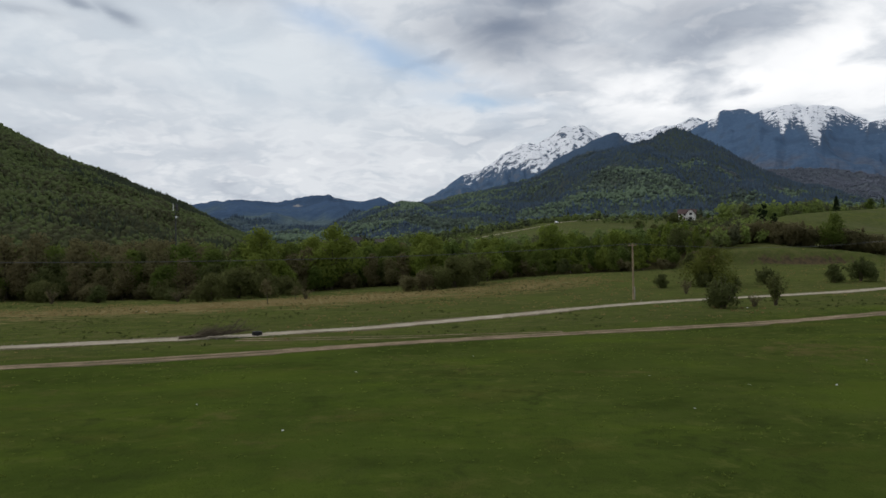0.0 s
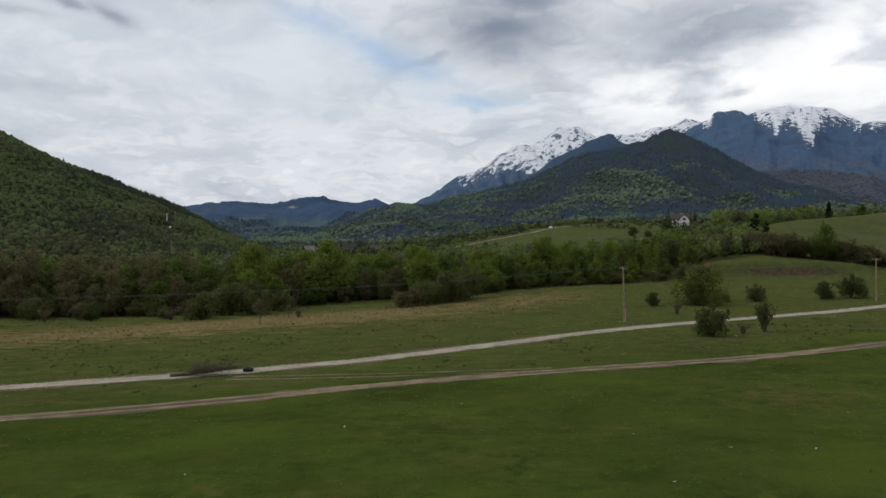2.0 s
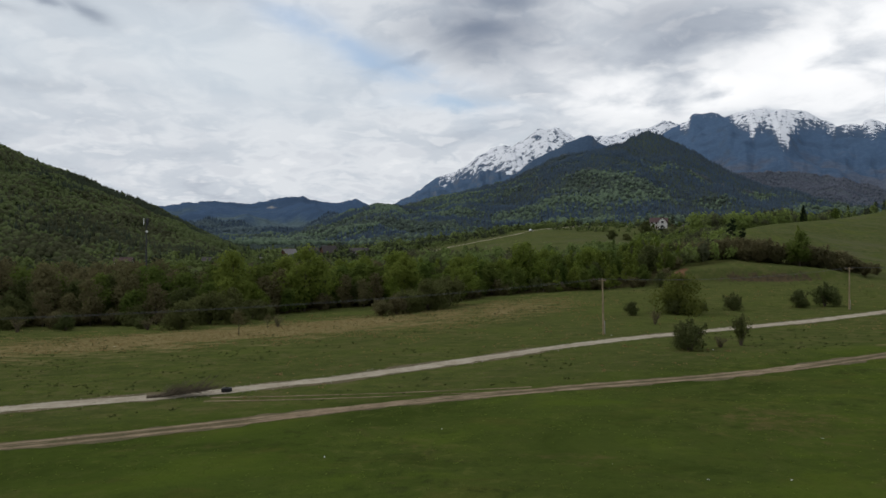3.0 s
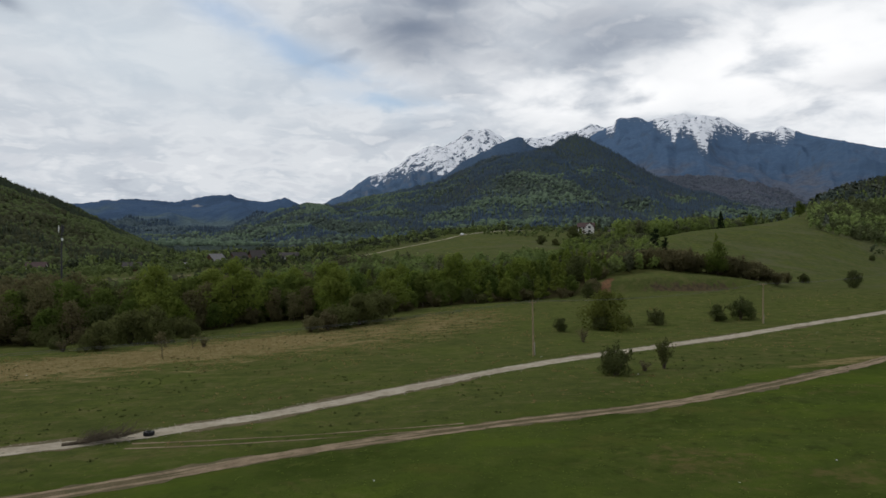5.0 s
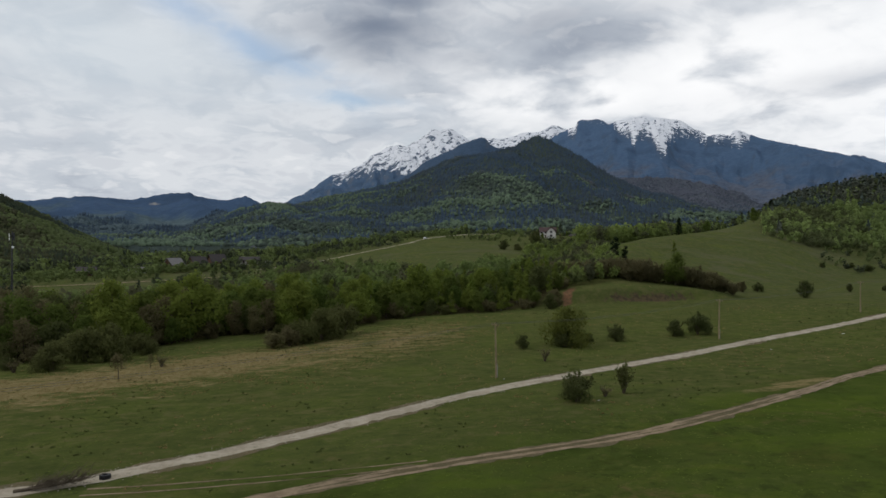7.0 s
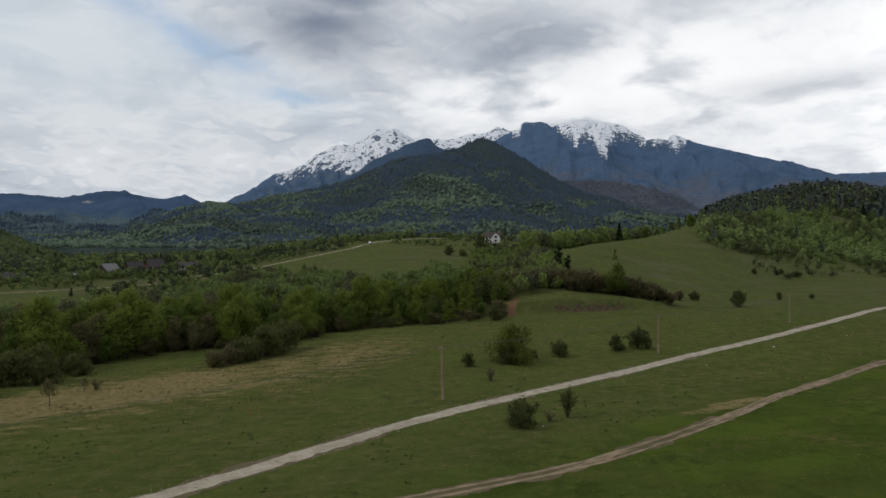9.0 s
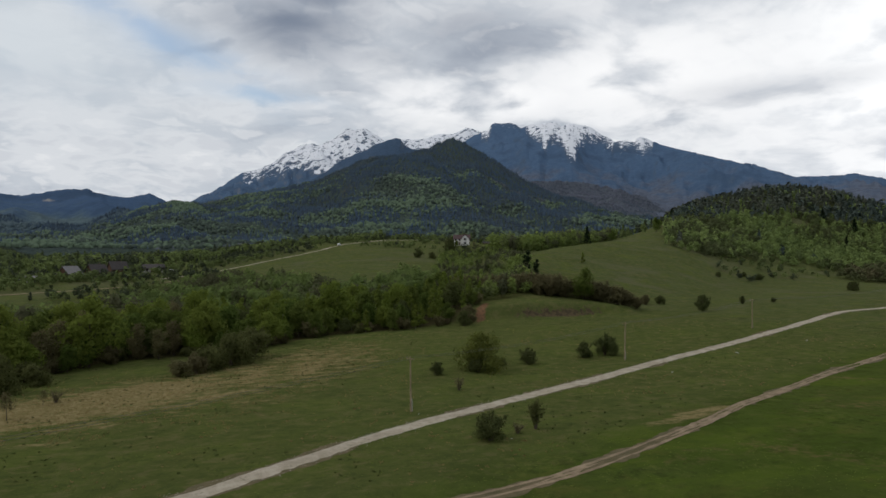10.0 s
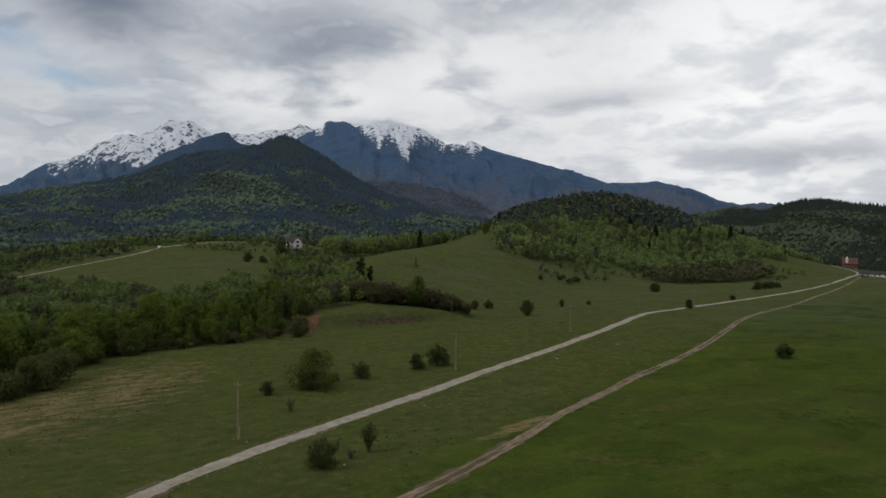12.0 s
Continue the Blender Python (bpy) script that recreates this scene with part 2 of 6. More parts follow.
def gravel_material(name, light, dark, weeds=0.5):
    """Loose stones and dust, with stains, fresh stones and grass coming through."""
    n = Nodes(name)
    big, fine, stones = n.noise(0.5, 6, 0.65), n.noise(5.0, 6, 0.75), n.noise(2.2, 6, 0.75)
    d, _ = n.cells(6.0)
    c = n.mix(n.step(big, 0.35, 0.65), light, dark)
    c = n.mix(n.math("MULTIPLY", n.step(fine, 0.5, 0.7), 0.6), c, tuple(v * 1.3 for v in light))
    c = n.mix(n.math("MULTIPLY", n.step(stones, 0.54, 0.68), 0.6), c, tuple(v * 0.62 for v in dark))
    c = n.mix(n.math("MULTIPLY", n.step(n.noise(1.1, 7, 0.72), 0.56, 0.68), weeds), c, (0.085, 0.085, 0.036))
    n.bump(n.math("ADD", d, fine), 0.06, 0.8)
    return n.done(c, 0.95, 0.1)


def leaf_material(name, a, b, c):
    n = Nodes(name)
    col = n.mix(n.island(), a, b)
    col = n.mix(n.math("MULTIPLY", n.chance(), 0.75), col, c)
    col = n.mix(n.math("MULTIPLY", n.step(n.noise(0.45, 3), 0.4, 0.7), 0.3), col, tuple(v * 0.7 for v in a))
    n.thin(col, 0.55)
    return n.done(col, 0.9, 0.05)


def far_wood_material(name, a, b, c, scale=0.006, thin=0.0):
    """Far woods: each crown its own green, in broad patches of several kinds of tree."""
    n = Nodes(name)
    pick = n.math("ADD", n.math("MULTIPLY", n.attr("tree"), 0.75), n.math("MULTIPLY", n.island(), 0.25))
    col = n.mix(pick, a, b)
    col = n.mix(n.step(n.math("ADD", n.noise(scale, 4, 0.6), n.math("MULTIPLY", n.math("SUBTRACT", n.attr("tree"), 0.5), 0.22)), 0.47, 0.60), col, n.mix(pick, c, tuple(v * 0.6 for v in c)))
    if thin:
        n.thin(col, thin)
    return n.done(col, 0.9, 0.05)


def bark_material(name, a, b):
    n = Nodes(name)
    g = n.noise(6.0, 5, 0.65, n.scaled(1, 1, 0.25))
    n.bump(g, 0.03)
    return n.done(n.mix(n.step(g, 0.35, 0.65), a, b), 0.9, 0.15)


def slope_material(name, forest, forest2, rock, scale=0.01, meadow=None, meadow_top=200.0, snow=None):
    """A far mountainside: woods, bare rock on its steep faces, snow above a line of its own.
    snow: how much the couloirs and the crags break it up."""
    n = Nodes(name)
    trees, patch = n.noise(scale * 6, 6, 0.72), n.noise(scale * 0.6, 5, 0.6)
    c = n.mix(n.step(trees, 0.35, 0.65), forest, forest2)
    c = n.mix(n.math("MULTIPLY", n.step(patch, 0.5, 0.65), 0.6), c, tuple(v * 0.62 for v in forest))
    gullies = n.noise(scale * 1.6, 6, 0.62, n.scaled(1, 1, 0.6))
    rocky = n.math("MULTIPLY", n.step(n.normal_z(), 0.80, 0.60), n.step(gullies, 0.42, 0.58))
    c = n.mix(rocky, c, n.mix(trees, rock, tuple(v * 0.6 for v in rock)))
    if meadow:
        low = n.step(n.math("ADD", n.height(), n.math("MULTIPLY", n.math("SUBTRACT", patch, 0.5), meadow_top * 2.2)), meadow_top * 1.15, meadow_top * 0.6)
        c = n.mix(n.math("MULTIPLY", low, 0.75), c, n.mix(n.step(trees, 0.4, 0.6), meadow, tuple(v * 0.72 for v in meadow)))
        c = n.mix(n.step(n.attr("scar"), 0.3, 0.8), c, (0.26, 0.25, 0.235))
    if snow:
        crag = n.noise(0.026, 9, 0.70, n.scaled(1, 1, 0.8), 0.3)
        join = n.t.nodes.new("ShaderNodeCombineXYZ")
        n.put(join.inputs[0], n.math("MULTIPLY", n.attr("across"), 2.6))
        n.put(join.inputs[1], n.math("MULTIPLY", n.height(), 0.004))
        couloir = n.noise(1.0, 6, 0.62, join.outputs[0], 0.7)
        uneven = n.math("ADD", n.math("MULTIPLY", n.math("SUBTRACT", couloir, 0.5), snow[0]), n.math("MULTIPLY", n.math("SUBTRACT", crag, 0.5), snow[1]))
        share = n.step(n.math("ADD", uneven, n.attr("snowy")), -0.08, 0.14)
        # bare rock around the snow, haze blue mixed into its colour
        c = n.mix(n.math("MULTIPLY", n.step(n.attr("snowy"), -1.3, -0.1), 0.6), c, n.mix(trees, (0.120, 0.145, 0.185), (0.076, 0.105, 0.150)))
        c = n.mix(share, c, n.mix(trees, (0.84, 0.85, 0.88), (0.72, 0.745, 0.80)))
    n.bump(trees, 14.0, 0.8)
    return n.done(c, 1.0, 0.02)


def plain_material(name, colour, rough=0.7, vary=0.25, scale=3.0, metal=0.0, gloss=0.3, relief=0.006):
    n = Nodes(name)
    v, f = n.noise(scale, 5, 0.6), n.noise(scale * 7, 4, 0.6)
    c = n.mix(n.step(v, 0.3, 0.7), colour, tuple(q * (1 - vary) for q in colour))
    c = n.mix(n.math("MULTIPLY", n.step(f, 0.55, 0.75), 0.4), c, tuple(q * (1 - 1.4 * vary) for q in colour))
    n.bump(f, relief)
    return n.done(c, rough, gloss, metal)


GRASS = grass_material()
GRAVEL = gravel_material("pale_gravel", (0.38, 0.335, 0.26), (0.27, 0.23, 0.17), 0.6)
WORN = gravel_material("worn_turf", (0.128, 0.100, 0.056), (0.084, 0.074, 0.036), 0.9)
DIRT = gravel_material("trodden_earth", (0.27, 0.205, 0.135), (0.17, 0.125, 0.080), 0.7)
LEAF = {
    "green": leaf_material("leaf_green", (0.1072, 0.1530, 0.0336), (0.0788, 0.1173, 0.0256), (0.1293, 0.1564, 0.0355)),
    "bright": leaf_material("leaf_bright", (0.1794, 0.2316, 0.0413), (0.1214, 0.1684, 0.0300), (0.1656, 0.1964, 0.0413)),
    "dark": leaf_material("leaf_dark", (0.0982, 0.1179, 0.0403), (0.0758, 0.0926, 0.0330), (0.1066, 0.1179, 0.0431)),
    "brown": leaf_material("bud_brown", (0.1595, 0.1373, 0.0690), (0.1197, 0.1066, 0.0540), (0.1503, 0.1432, 0.0645)),
    "grey": leaf_material("willow_grey", (0.1305, 0.1428, 0.0487), (0.1005, 0.1099, 0.0394), (0.1155, 0.1231, 0.0463)),
    "yellow": leaf_material("leaf_yellow", (0.1323, 0.1485, 0.0338), (0.1026, 0.1188, 0.0273), (0.1215, 0.1323, 0.0312)),
    "fir": leaf_material("fir_needles", (0.0260, 0.0416, 0.0196), (0.0156, 0.0273, 0.0126), (0.0338, 0.0468, 0.0196)),
}
BARK = bark_material("bark", (0.075, 0.06, 0.042), (0.035, 0.03, 0.022))
BIRCH_BARK = bark_material("pale_bark", (0.20, 0.185, 0.15), (0.09, 0.08, 0.06))
TWIG = bark_material("twig", (0.125, 0.100, 0.068), (0.075, 0.060, 0.042))
WOOD_POLE = bark_material("pole_wood", (0.3055, 0.2405, 0.1495), (0.1950, 0.1495, 0.0936))
CONCRETE = plain_material("concrete", (0.33, 0.32, 0.29), 0.9)
PORCELAIN = plain_material("insulator_porcelain", (0.16, 0.12, 0.10), 0.3)
CABLE = plain_material("cable_aluminium", (0.10, 0.10, 0.10), 0.5, metal=0.3)
STONE = plain_material("field_stone", (0.36, 0.32, 0.26), 0.9, scale=6.0)
PAPER = plain_material("pale_litter", (0.70, 0.70, 0.68), 0.7)
RUBBER = plain_material("black_rubber", (0.018, 0.018, 0.019), 0.6)
PLASTER = plain_material("white_plaster", (0.72, 0.70, 0.67), 0.85, 0.12, 0.8)
TIMBER = plain_material("brown_timber", (0.10, 0.052, 0.030), 0.8, 0.3, 1.5)
ROOF_RED = plain_material("roof_red", (0.070, 0.040, 0.038), 0.75, 0.3, 1.2)
ROOF_BRIGHT = plain_material("roof_bright_red", (0.150, 0.058, 0.048), 0.7, 0.25, 1.0)
BRICK = plain_material("red_brick", (0.165, 0.078, 0.062), 0.85, 0.3, 1.0)
ROOF_GREY = plain_material("roof_grey", (0.19, 0.18, 0.175), 0.7, 0.25, 1.0)
ROOF_DARK = plain_material("roof_dark", (0.050, 0.042, 0.040), 0.75, 0.3, 1.2)
GLASS_DARK = plain_material("window_glass", (0.02, 0.025, 0.03), 0.15, 0.1, gloss=0.5, relief=0.0)
STEEL = plain_material("galvanised_steel", (0.055, 0.055, 0.06), 0.5, metal=0.5)
PANEL_WHITE = plain_material("antenna_panel", (0.75, 0.75, 0.74), 0.5, 0.05)
PAINT_WHITE = plain_material("vehicle_white", (0.70, 0.70, 0.70), 0.35, 0.06, gloss=0.5, relief=0.0)
PAINT_DARK = plain_material("vehicle_dark", (0.035, 0.04, 0.05), 0.3, 0.1, gloss=0.5, relief=0.0)

# ---- the lie of the land ----
def lattice(ix, iy, seed):
    n = (ix * 374761393 + iy * 668265263 + seed * 974634777) & 0x7FFFFFFF
    n = ((n ^ (n >> 13)) * 1274126177) & 0x7FFFFFFF
    return ((n ^ (n >> 16)) & 0xFFFF) / 65535.0


def vnoise(x, y, seed=0):
    """Smooth noise, 0 to 1, one bump to a unit."""
    x, y = np.asarray(x, float), np.asarray(y, float)
    ix, iy = np.floor(x).astype(np.int64), np.floor(y).astype(np.int64)
    u, v = x - ix, y - iy
    u, v = u * u * (3 - 2 * u), v * v * (3 - 2 * v)
    a = lattice(ix, iy, seed) * (1 - u) + lattice(ix + 1, iy, seed) * u
    b = lattice(ix, iy + 1, seed) * (1 - u) + lattice(ix + 1, iy + 1, seed) * u
    return a * (1 - v) + b * v


def fbm(x, y, seed=0, octaves=4):
    total, amp, norm = 0.0, 1.0, 0.0
    for k in range(octaves):
        total = total + amp * vnoise(np.asarray(x) * 2 ** k, np.asarray(y) * 2 ** k, seed + 17 * k)
        norm, amp = norm + amp, amp * 0.5
    return total / norm - 0.5


def smooth(a, b, v):
    u = np.clip((v - a) / (b - a), 0, 1)
    return u * u * (3 - 2 * u)


def knot(v, xs, ys):
    """A smooth curve through the points (xs, ys)."""
    xs, ys = np.asarray(xs, float), np.asarray(ys, float)
    i = np.clip(np.searchsorted(xs, v) - 1, 0, len(xs) - 2)
    h = xs[i + 1] - xs[i]
    u = np.clip((v - xs[i]) / h, 0, 1)
    m = np.gradient(ys, xs)
    return ((2 * u ** 3 - 3 * u ** 2 + 1) * ys[i] + (u ** 3 - 2 * u ** 2 + u) * h * m[i]
            + (3 * u ** 2 - 2 * u ** 3) * ys[i + 1] + (u ** 3 - u ** 2) * h * m[i + 1])


# bearings in degrees from the y axis, clockwise: how high the land climbs there, and between which distances
BEARING = (-180, -60, -35, -10, 0, 10, 20, 24.8, 27.5, 30, 32.2, 35, 37, 42, 50, 60, 90, 180)
CLIMB = (2, 3, 5, 11, 17, 27, 26.5, 18.5, 21.7, 24.7, 28, 35, 41, 34, 8, 4, 4, 2)
CLIMB_FROM = (300, 250, 230, 215, 215, 205, 200, 205, 215, 225, 240, 262, 285, 390, 480, 600, 600, 600)
CLIMB_TO = (900, 500, 480, 430, 540, 590, 585, 360, 410, 455, 505, 580, 650, 720, 800, 900, 900, 900)


def gully_x(y):
    return np.interp(y, (215, 260, 300, 360, 420, 470), (84, 102, 114, 133, 152, 180))


def ground(x, y):
    x, y = np.asarray(x, float), np.asarray(y, float)
    d, az = np.hypot(x, y), np.degrees(np.arctan2(x, y))
    tx, ty = np.tanh(x / 80), np.tanh(np.maximum(y, -40) / 150)
    z = 0.73 - 0.10 * tx - 2.96 * ty + 5.09 * tx * ty + 0.91 * tx * tx
    along, over = 0.87 * (x - 84) + 0.5 * (y - 122), -0.5 * (x - 84) + 0.87 * (y - 122)
    z = z - 1.2 * np.exp(-(along / 52) ** 4 - (over / 30) ** 2)                                   # shallow dip that the road crosses
    z = z + knot(az, BEARING, CLIMB) * smooth(knot(az, BEARING, CLIMB_FROM), knot(az, BEARING, CLIMB_TO), d)
    z = z + 58 * np.exp(-((x - 592) / 138) ** 2 - ((y - 548) / 138) ** 2)          # birch hill
    bank = smooth(-2.0, 1.3, (y - 200.2) - 0.05 * (x - 95) - 3 * fbm(x / 9, y / 40, 6, 3)) * smooth(75, 25, y - 200)       # knoll with a broken bank
    z = z + 4.0 * bank * np.exp(-((x - 98) / 36) ** 4)
    z = z - 5.0 * np.exp(-((x - gully_x(y)) / 22) ** 2) * smooth(235, 320, y) * smooth(470, 420, y)  # gully
    far = smooth(120, 500, d)
    return z + 0.9 * far * fbm(x / 45, y / 45, 5, 4) + 0.25 * smooth(20, 60, d) * fbm(x / 17, y / 17, 9, 2)


def lies(x, y):
    return float(ground(np.array([x]), np.array([y]))[0])


def mesh_of(name, verts, faces, material, smooth_shade=True):
    """A mesh from an array of places and an array of triangles or quads."""
    verts, faces = np.asarray(verts, np.float32), np.asarray(faces, np.int32)
    me = bpy.data.meshes.new(name)
    me.vertices.add(len(verts))
    me.vertices.foreach_set("co", verts.ravel())
    k = faces.shape[1]
    me.loops.add(faces.size)
    me.loops.foreach_set("vertex_index", faces.ravel())
    me.polygons.add(len(faces))
    me.polygons.foreach_set("loop_start", np.arange(0, faces.size, k, dtype=np.int32))
    me.polygons.foreach_set("use_smooth", np.full(len(faces), smooth_shade))
    me.update(calc_edges=True)
    me.materials.append(material)
    return me


def grid_faces(rows, cols):
    i, j = np.meshgrid(np.arange(rows - 1), np.arange(cols - 1), indexing="ij")
    a = (i * cols + j).ravel()
    return np.stack([a, a + 1, a + cols + 1, a + cols], 1)


def part(name, bm, material, parent, label="", matrix=None):
    """Links a bmesh, or a mesh that is ready, as ONE mesh object under a thing or a part."""
    if isinstance(bm, bmesh.types.BMesh):
        me = bpy.data.meshes.new(name)
        bm.to_mesh(me)
        bm.free()
    else:
        me = bm
    if not me.materials:
        me.materials.append(material)
    ob = new(name, me)
    ob.parent = parent
    if matrix is not None:
        ob.matrix_basis = matrix
    if label:
        tagged(ob, label)
    return ob


def thing(name, x, y, z, turn=0.0, label="", category="", group=""):
    ob = new(name)
    ob.empty_display_size = 0.3
    ob.matrix_basis = pose(x, y, z, 0, 0, turn)
    return tagged(ob, label, category, group)


# ---- the ground, one sheet to the horizon ----
def straw_amount(x, y):
    """Dry, flattened grass along the wood, and some worn patches."""
    line = 119 + 0.55 * (x + 30)
    a = 1.05 * np.exp(-((y - line) / 18) ** 2) * smooth(-82, -45, x) * smooth(22, -12, x)
    a = np.maximum(a, 0.74 * np.exp(-((y - line + 3 - 0.2 * np.maximum(x, 0)) / 30) ** 2) * smooth(-150, -90, x) * smooth(66, 18, x))
    return np.maximum(a, 0.9 * np.exp(-((x - 64) / 12) ** 2 - ((y - 81.6 - 0.32 * (x - 63)) / 2.6) ** 2))


def bare_amount(x, y):
    """The broken face of the knoll."""
    lip = 198.8 + 0.05 * (x - 95) + 3 * fbm(x / 9, y / 40, 6, 3)
    return 0.9 * np.exp(-((x - 104) / 18) ** 4 - ((y - lip) / 1.5) ** 2)


def red_soil_amount(x, y):
    """A slip of red earth on the knoll's shoulder."""
    return 1.1 * np.exp(-((x - 78.0 - 0.55 * (y - 202)) / 1.9) ** 2 - ((y - 202) / 10) ** 2)


def hazed_upland_amount(x, y):
    """The turf of the slopes, where distance haze is painted into the green."""
    return smooth(170, 330, np.hypot(x, y))


def rough_turf_amount(x, y):
    """Beyond the dirt track the grass is rougher and drier."""
    return smooth(-4, 10, y - np.interp(x, (-110, -28, 21, 63, 132, 300), (18, 45, 63, 80, 111, 188)))


def litter_amount(x, y):
    return smooth(-6, 10, y - wood_front(x)) * smooth(wood_back(x) + 10, wood_back(x) - 5, y) * smooth(90, 70, x)


WOOD_X = (-220, -120, -90, -70, -50, -36, -24, -10, 7, 26, 50, 64, 74, 90)
WOOD_FRONT = (148, 142, 142, 142, 144, 153, 172, 171, 175, 187, 188, 193, 200, 225)
BACK_X = (-220, -120, -90, -70, -50, -36, -27, -15, -5, 7, 20, 31, 41, 54, 64, 74, 90)
WOOD_BACK = (215, 228, 232, 236, 240, 248, 268, 345, 368, 368, 352, 328, 292, 280, 290, 305, 340)


def wood_front(x):
    return np.interp(x, WOOD_X, WOOD_FRONT)


def wood_back(x):
    return np.interp(x, BACK_X, WOOD_BACK)


radii = np.sort(np.concatenate([[0.0], np.geomspace(4.0, 700.0, 205), np.arange(206.0, 238.0, 0.9), np.geomspace(730.0, 4700.0, 30)]))
bearings = np.radians(np.concatenate([np.arange(-50, 80, 0.4), np.arange(80, 310, 3.0), [310.0]]))
rr, aa = np.meshgrid(radii, bearings, indexing="ij")
gx, gy = rr * np.sin(aa), rr * np.cos(aa)
gz = ground(gx, gy)
gz[radii > 1500] -= 3.0
ground_mesh = mesh_of("ground", np.stack([gx, gy, gz], -1).reshape(-1, 3), grid_faces(*rr.shape)[:, ::-1], GRASS)
for attr_name, amount in (("straw", straw_amount), ("bare", bare_amount), ("red_soil", red_soil_amount), ("litter", litter_amount), ("hazed_upland", hazed_upland_amount), ("rough_turf", rough_turf_amount)):
    layer = ground_mesh.attributes.new(attr_name, "FLOAT", "POINT")
    layer.data.foreach_set("value", amount(gx, gy).astype(np.float32).ravel())
tagged(new("ground", ground_mesh), "rough green pasture with dry straw patches", "ground", kind="structure")


# ---- roads: ribbons that lie on the ground, with ragged edges ----
def through_points(points, pace):
    """Even steps along a smooth curve through the points."""
    p = np.array(points, float)
    t = np.concatenate([[0], np.cumsum(np.hypot(*np.diff(p, axis=0).T))])
    s = np.arange(0, t[-1], pace)
    x, y = knot(s, t, p[:, 0]), knot(s, t, p[:, 1])
    dx, dy = np.gradient(x), np.gradient(y)
    n = np.hypot(dx, dy)
    return x, y, -dy / n, dx / n, s


def ribbon(name, points, width, material, ragged, lift, label, category, shift=0.0, seed=0, pace=0.45, gaps=0.0):
    x, y, nx, ny, s = through_points(points, pace)
    rows = []
    left = shift + width / 2 + ragged * (1.3 * fbm(s / 7, s * 0 + 3, seed, 3) + 1.0 * fbm(s / 1.3, s * 0 + 5, seed + 1, 3))
    right = shift - width / 2 + ragged * (1.3 * fbm(s / 7, s * 0 + 9, seed + 3, 3) + 1.0 * fbm(s / 1.3, s * 0 + 7, seed + 4, 3))
    if gaps:
        thin = smooth(-0.12, 0.1, fbm(s / 9, s * 0 + 1, seed + 8, 3) + 0.18 - gaps)
        m = (left + right) / 2
        left, right = m + (left - m) * thin, m + (right - m) * thin
    for k in range(5):
        f = k / 4
        o = left * (1 - f) + right * f
        px, py = x + nx * o, y + ny * o
        rows.append(np.stack([px, py, ground(px, py) + lift * (0.35 if k in (0, 4) else 1.0)], -1))
    verts = np.stack(rows, 1).reshape(-1, 3)
    ob = new(name, mesh_of(name, verts, grid_faces(len(x), 5)[:, ::-1], material))
    return tagged(ob, label, category, kind="structure")


ROAD = ((-110, 27), (-75, 40), (-50, 50), (-35, 55.7), (-25.3, 59.7), (-21.0, 60.9), (-16.8, 62.6), (-12.7, 65.1), (-8.3, 67.7), (-3.7, 71.1), (1.3, 74.2), (6.8, 78.0), (13.1, 82.5), (20.1, 86.9), (27.9, 91.3), (37.0, 96.5),
        (48.0, 102.8), (60.7, 109.6), (76.5, 117.7), (96.0, 127.6), (121.1, 139.1), (145.4, 151.0), (173.0, 167.2), (191.3, 178.4), (206.5, 186.3), (232.9, 194.0), (298.2, 214.5), (393.8, 246), (500, 284),
        (585.5, 316), (640, 336), (668, 356), (690, 385), (730, 420))
TRACK = ((-110, 17), (-60, 33), (-28.0, 44.0), (-19.5, 47.4), (-11.8, 50.9), (-6.6, 53.6), (-1.0, 56.0), (5.1, 58.1), (11.7, 60.0), (16.5, 61.2), (21.3, 62.0), (26.7, 63.0), (32.8, 64.6), (40.3, 67.5), (50.3, 72.2), (63.1, 79.0),
         (74.0, 85.2), (88.0, 91.4), (108.3, 100.6), (132.5, 110.6), (184.8, 137.2), (209.7, 151.2), (255, 171), (300.7, 187.6), (370, 218), (442.9, 248), (540, 290), (630.7, 328))
FAINT = ((-17.3, 58.7), (-11.9, 58.4), (-5.3, 58.5), (1.6, 58.9), (10.6, 59.8))
PLATEAU_ROAD = ((-30, 395), (-5, 418), (18.4, 437.5), (55, 463), (90, 511), (136, 545), (160, 556), (186, 562))
LOWER_ROAD = ((-150, 352), (-120, 347), (-90, 346), (-67, 351), (-33, 374), (-12, 398))

ribbon("road", ROAD, 2.7, GRAVEL, 0.5, 0.07, "pale gravel road crossing the pasture", "road", seed=1, pace=0.3)
for side in (-1, 1):
    ribbon("dirt_track", TRACK, 0.48, DIRT, 0.3, 0.06, "worn rut of a brown dirt track", "dirt track", shift=side * 0.66 - 0.85, seed=4 + side)
    ribbon("dirt_track", FAINT, 0.22, DIRT, 0.2, 0.05, "faint wheel rut in grass", "dirt track", shift=side * 0.75, seed=14 + side, gaps=0.12)
ribbon("dirt_track", TRACK, 2.5, WORN, 1.1, 0.03, "trampled brown turf along a dirt track", "dirt track", shift=-0.85, seed=37, gaps=0.10)
ribbon("road", ROAD, 3.9, WORN, 1.2, 0.035, "trampled verge of the gravel road", "road verge", seed=39, gaps=0.08)
ribbon("dirt_track", TRACK, 0.8, DIRT, 0.5, 0.045, "trodden middle of a dirt track", "dirt track", shift=-0.85, seed=31, gaps=0.27)
ribbon("road", PLATEAU_ROAD, 2.4, GRAVEL, 1.4, 0.12, "pale gravel lane over a hill meadow", "road", seed=7, pace=1.0)
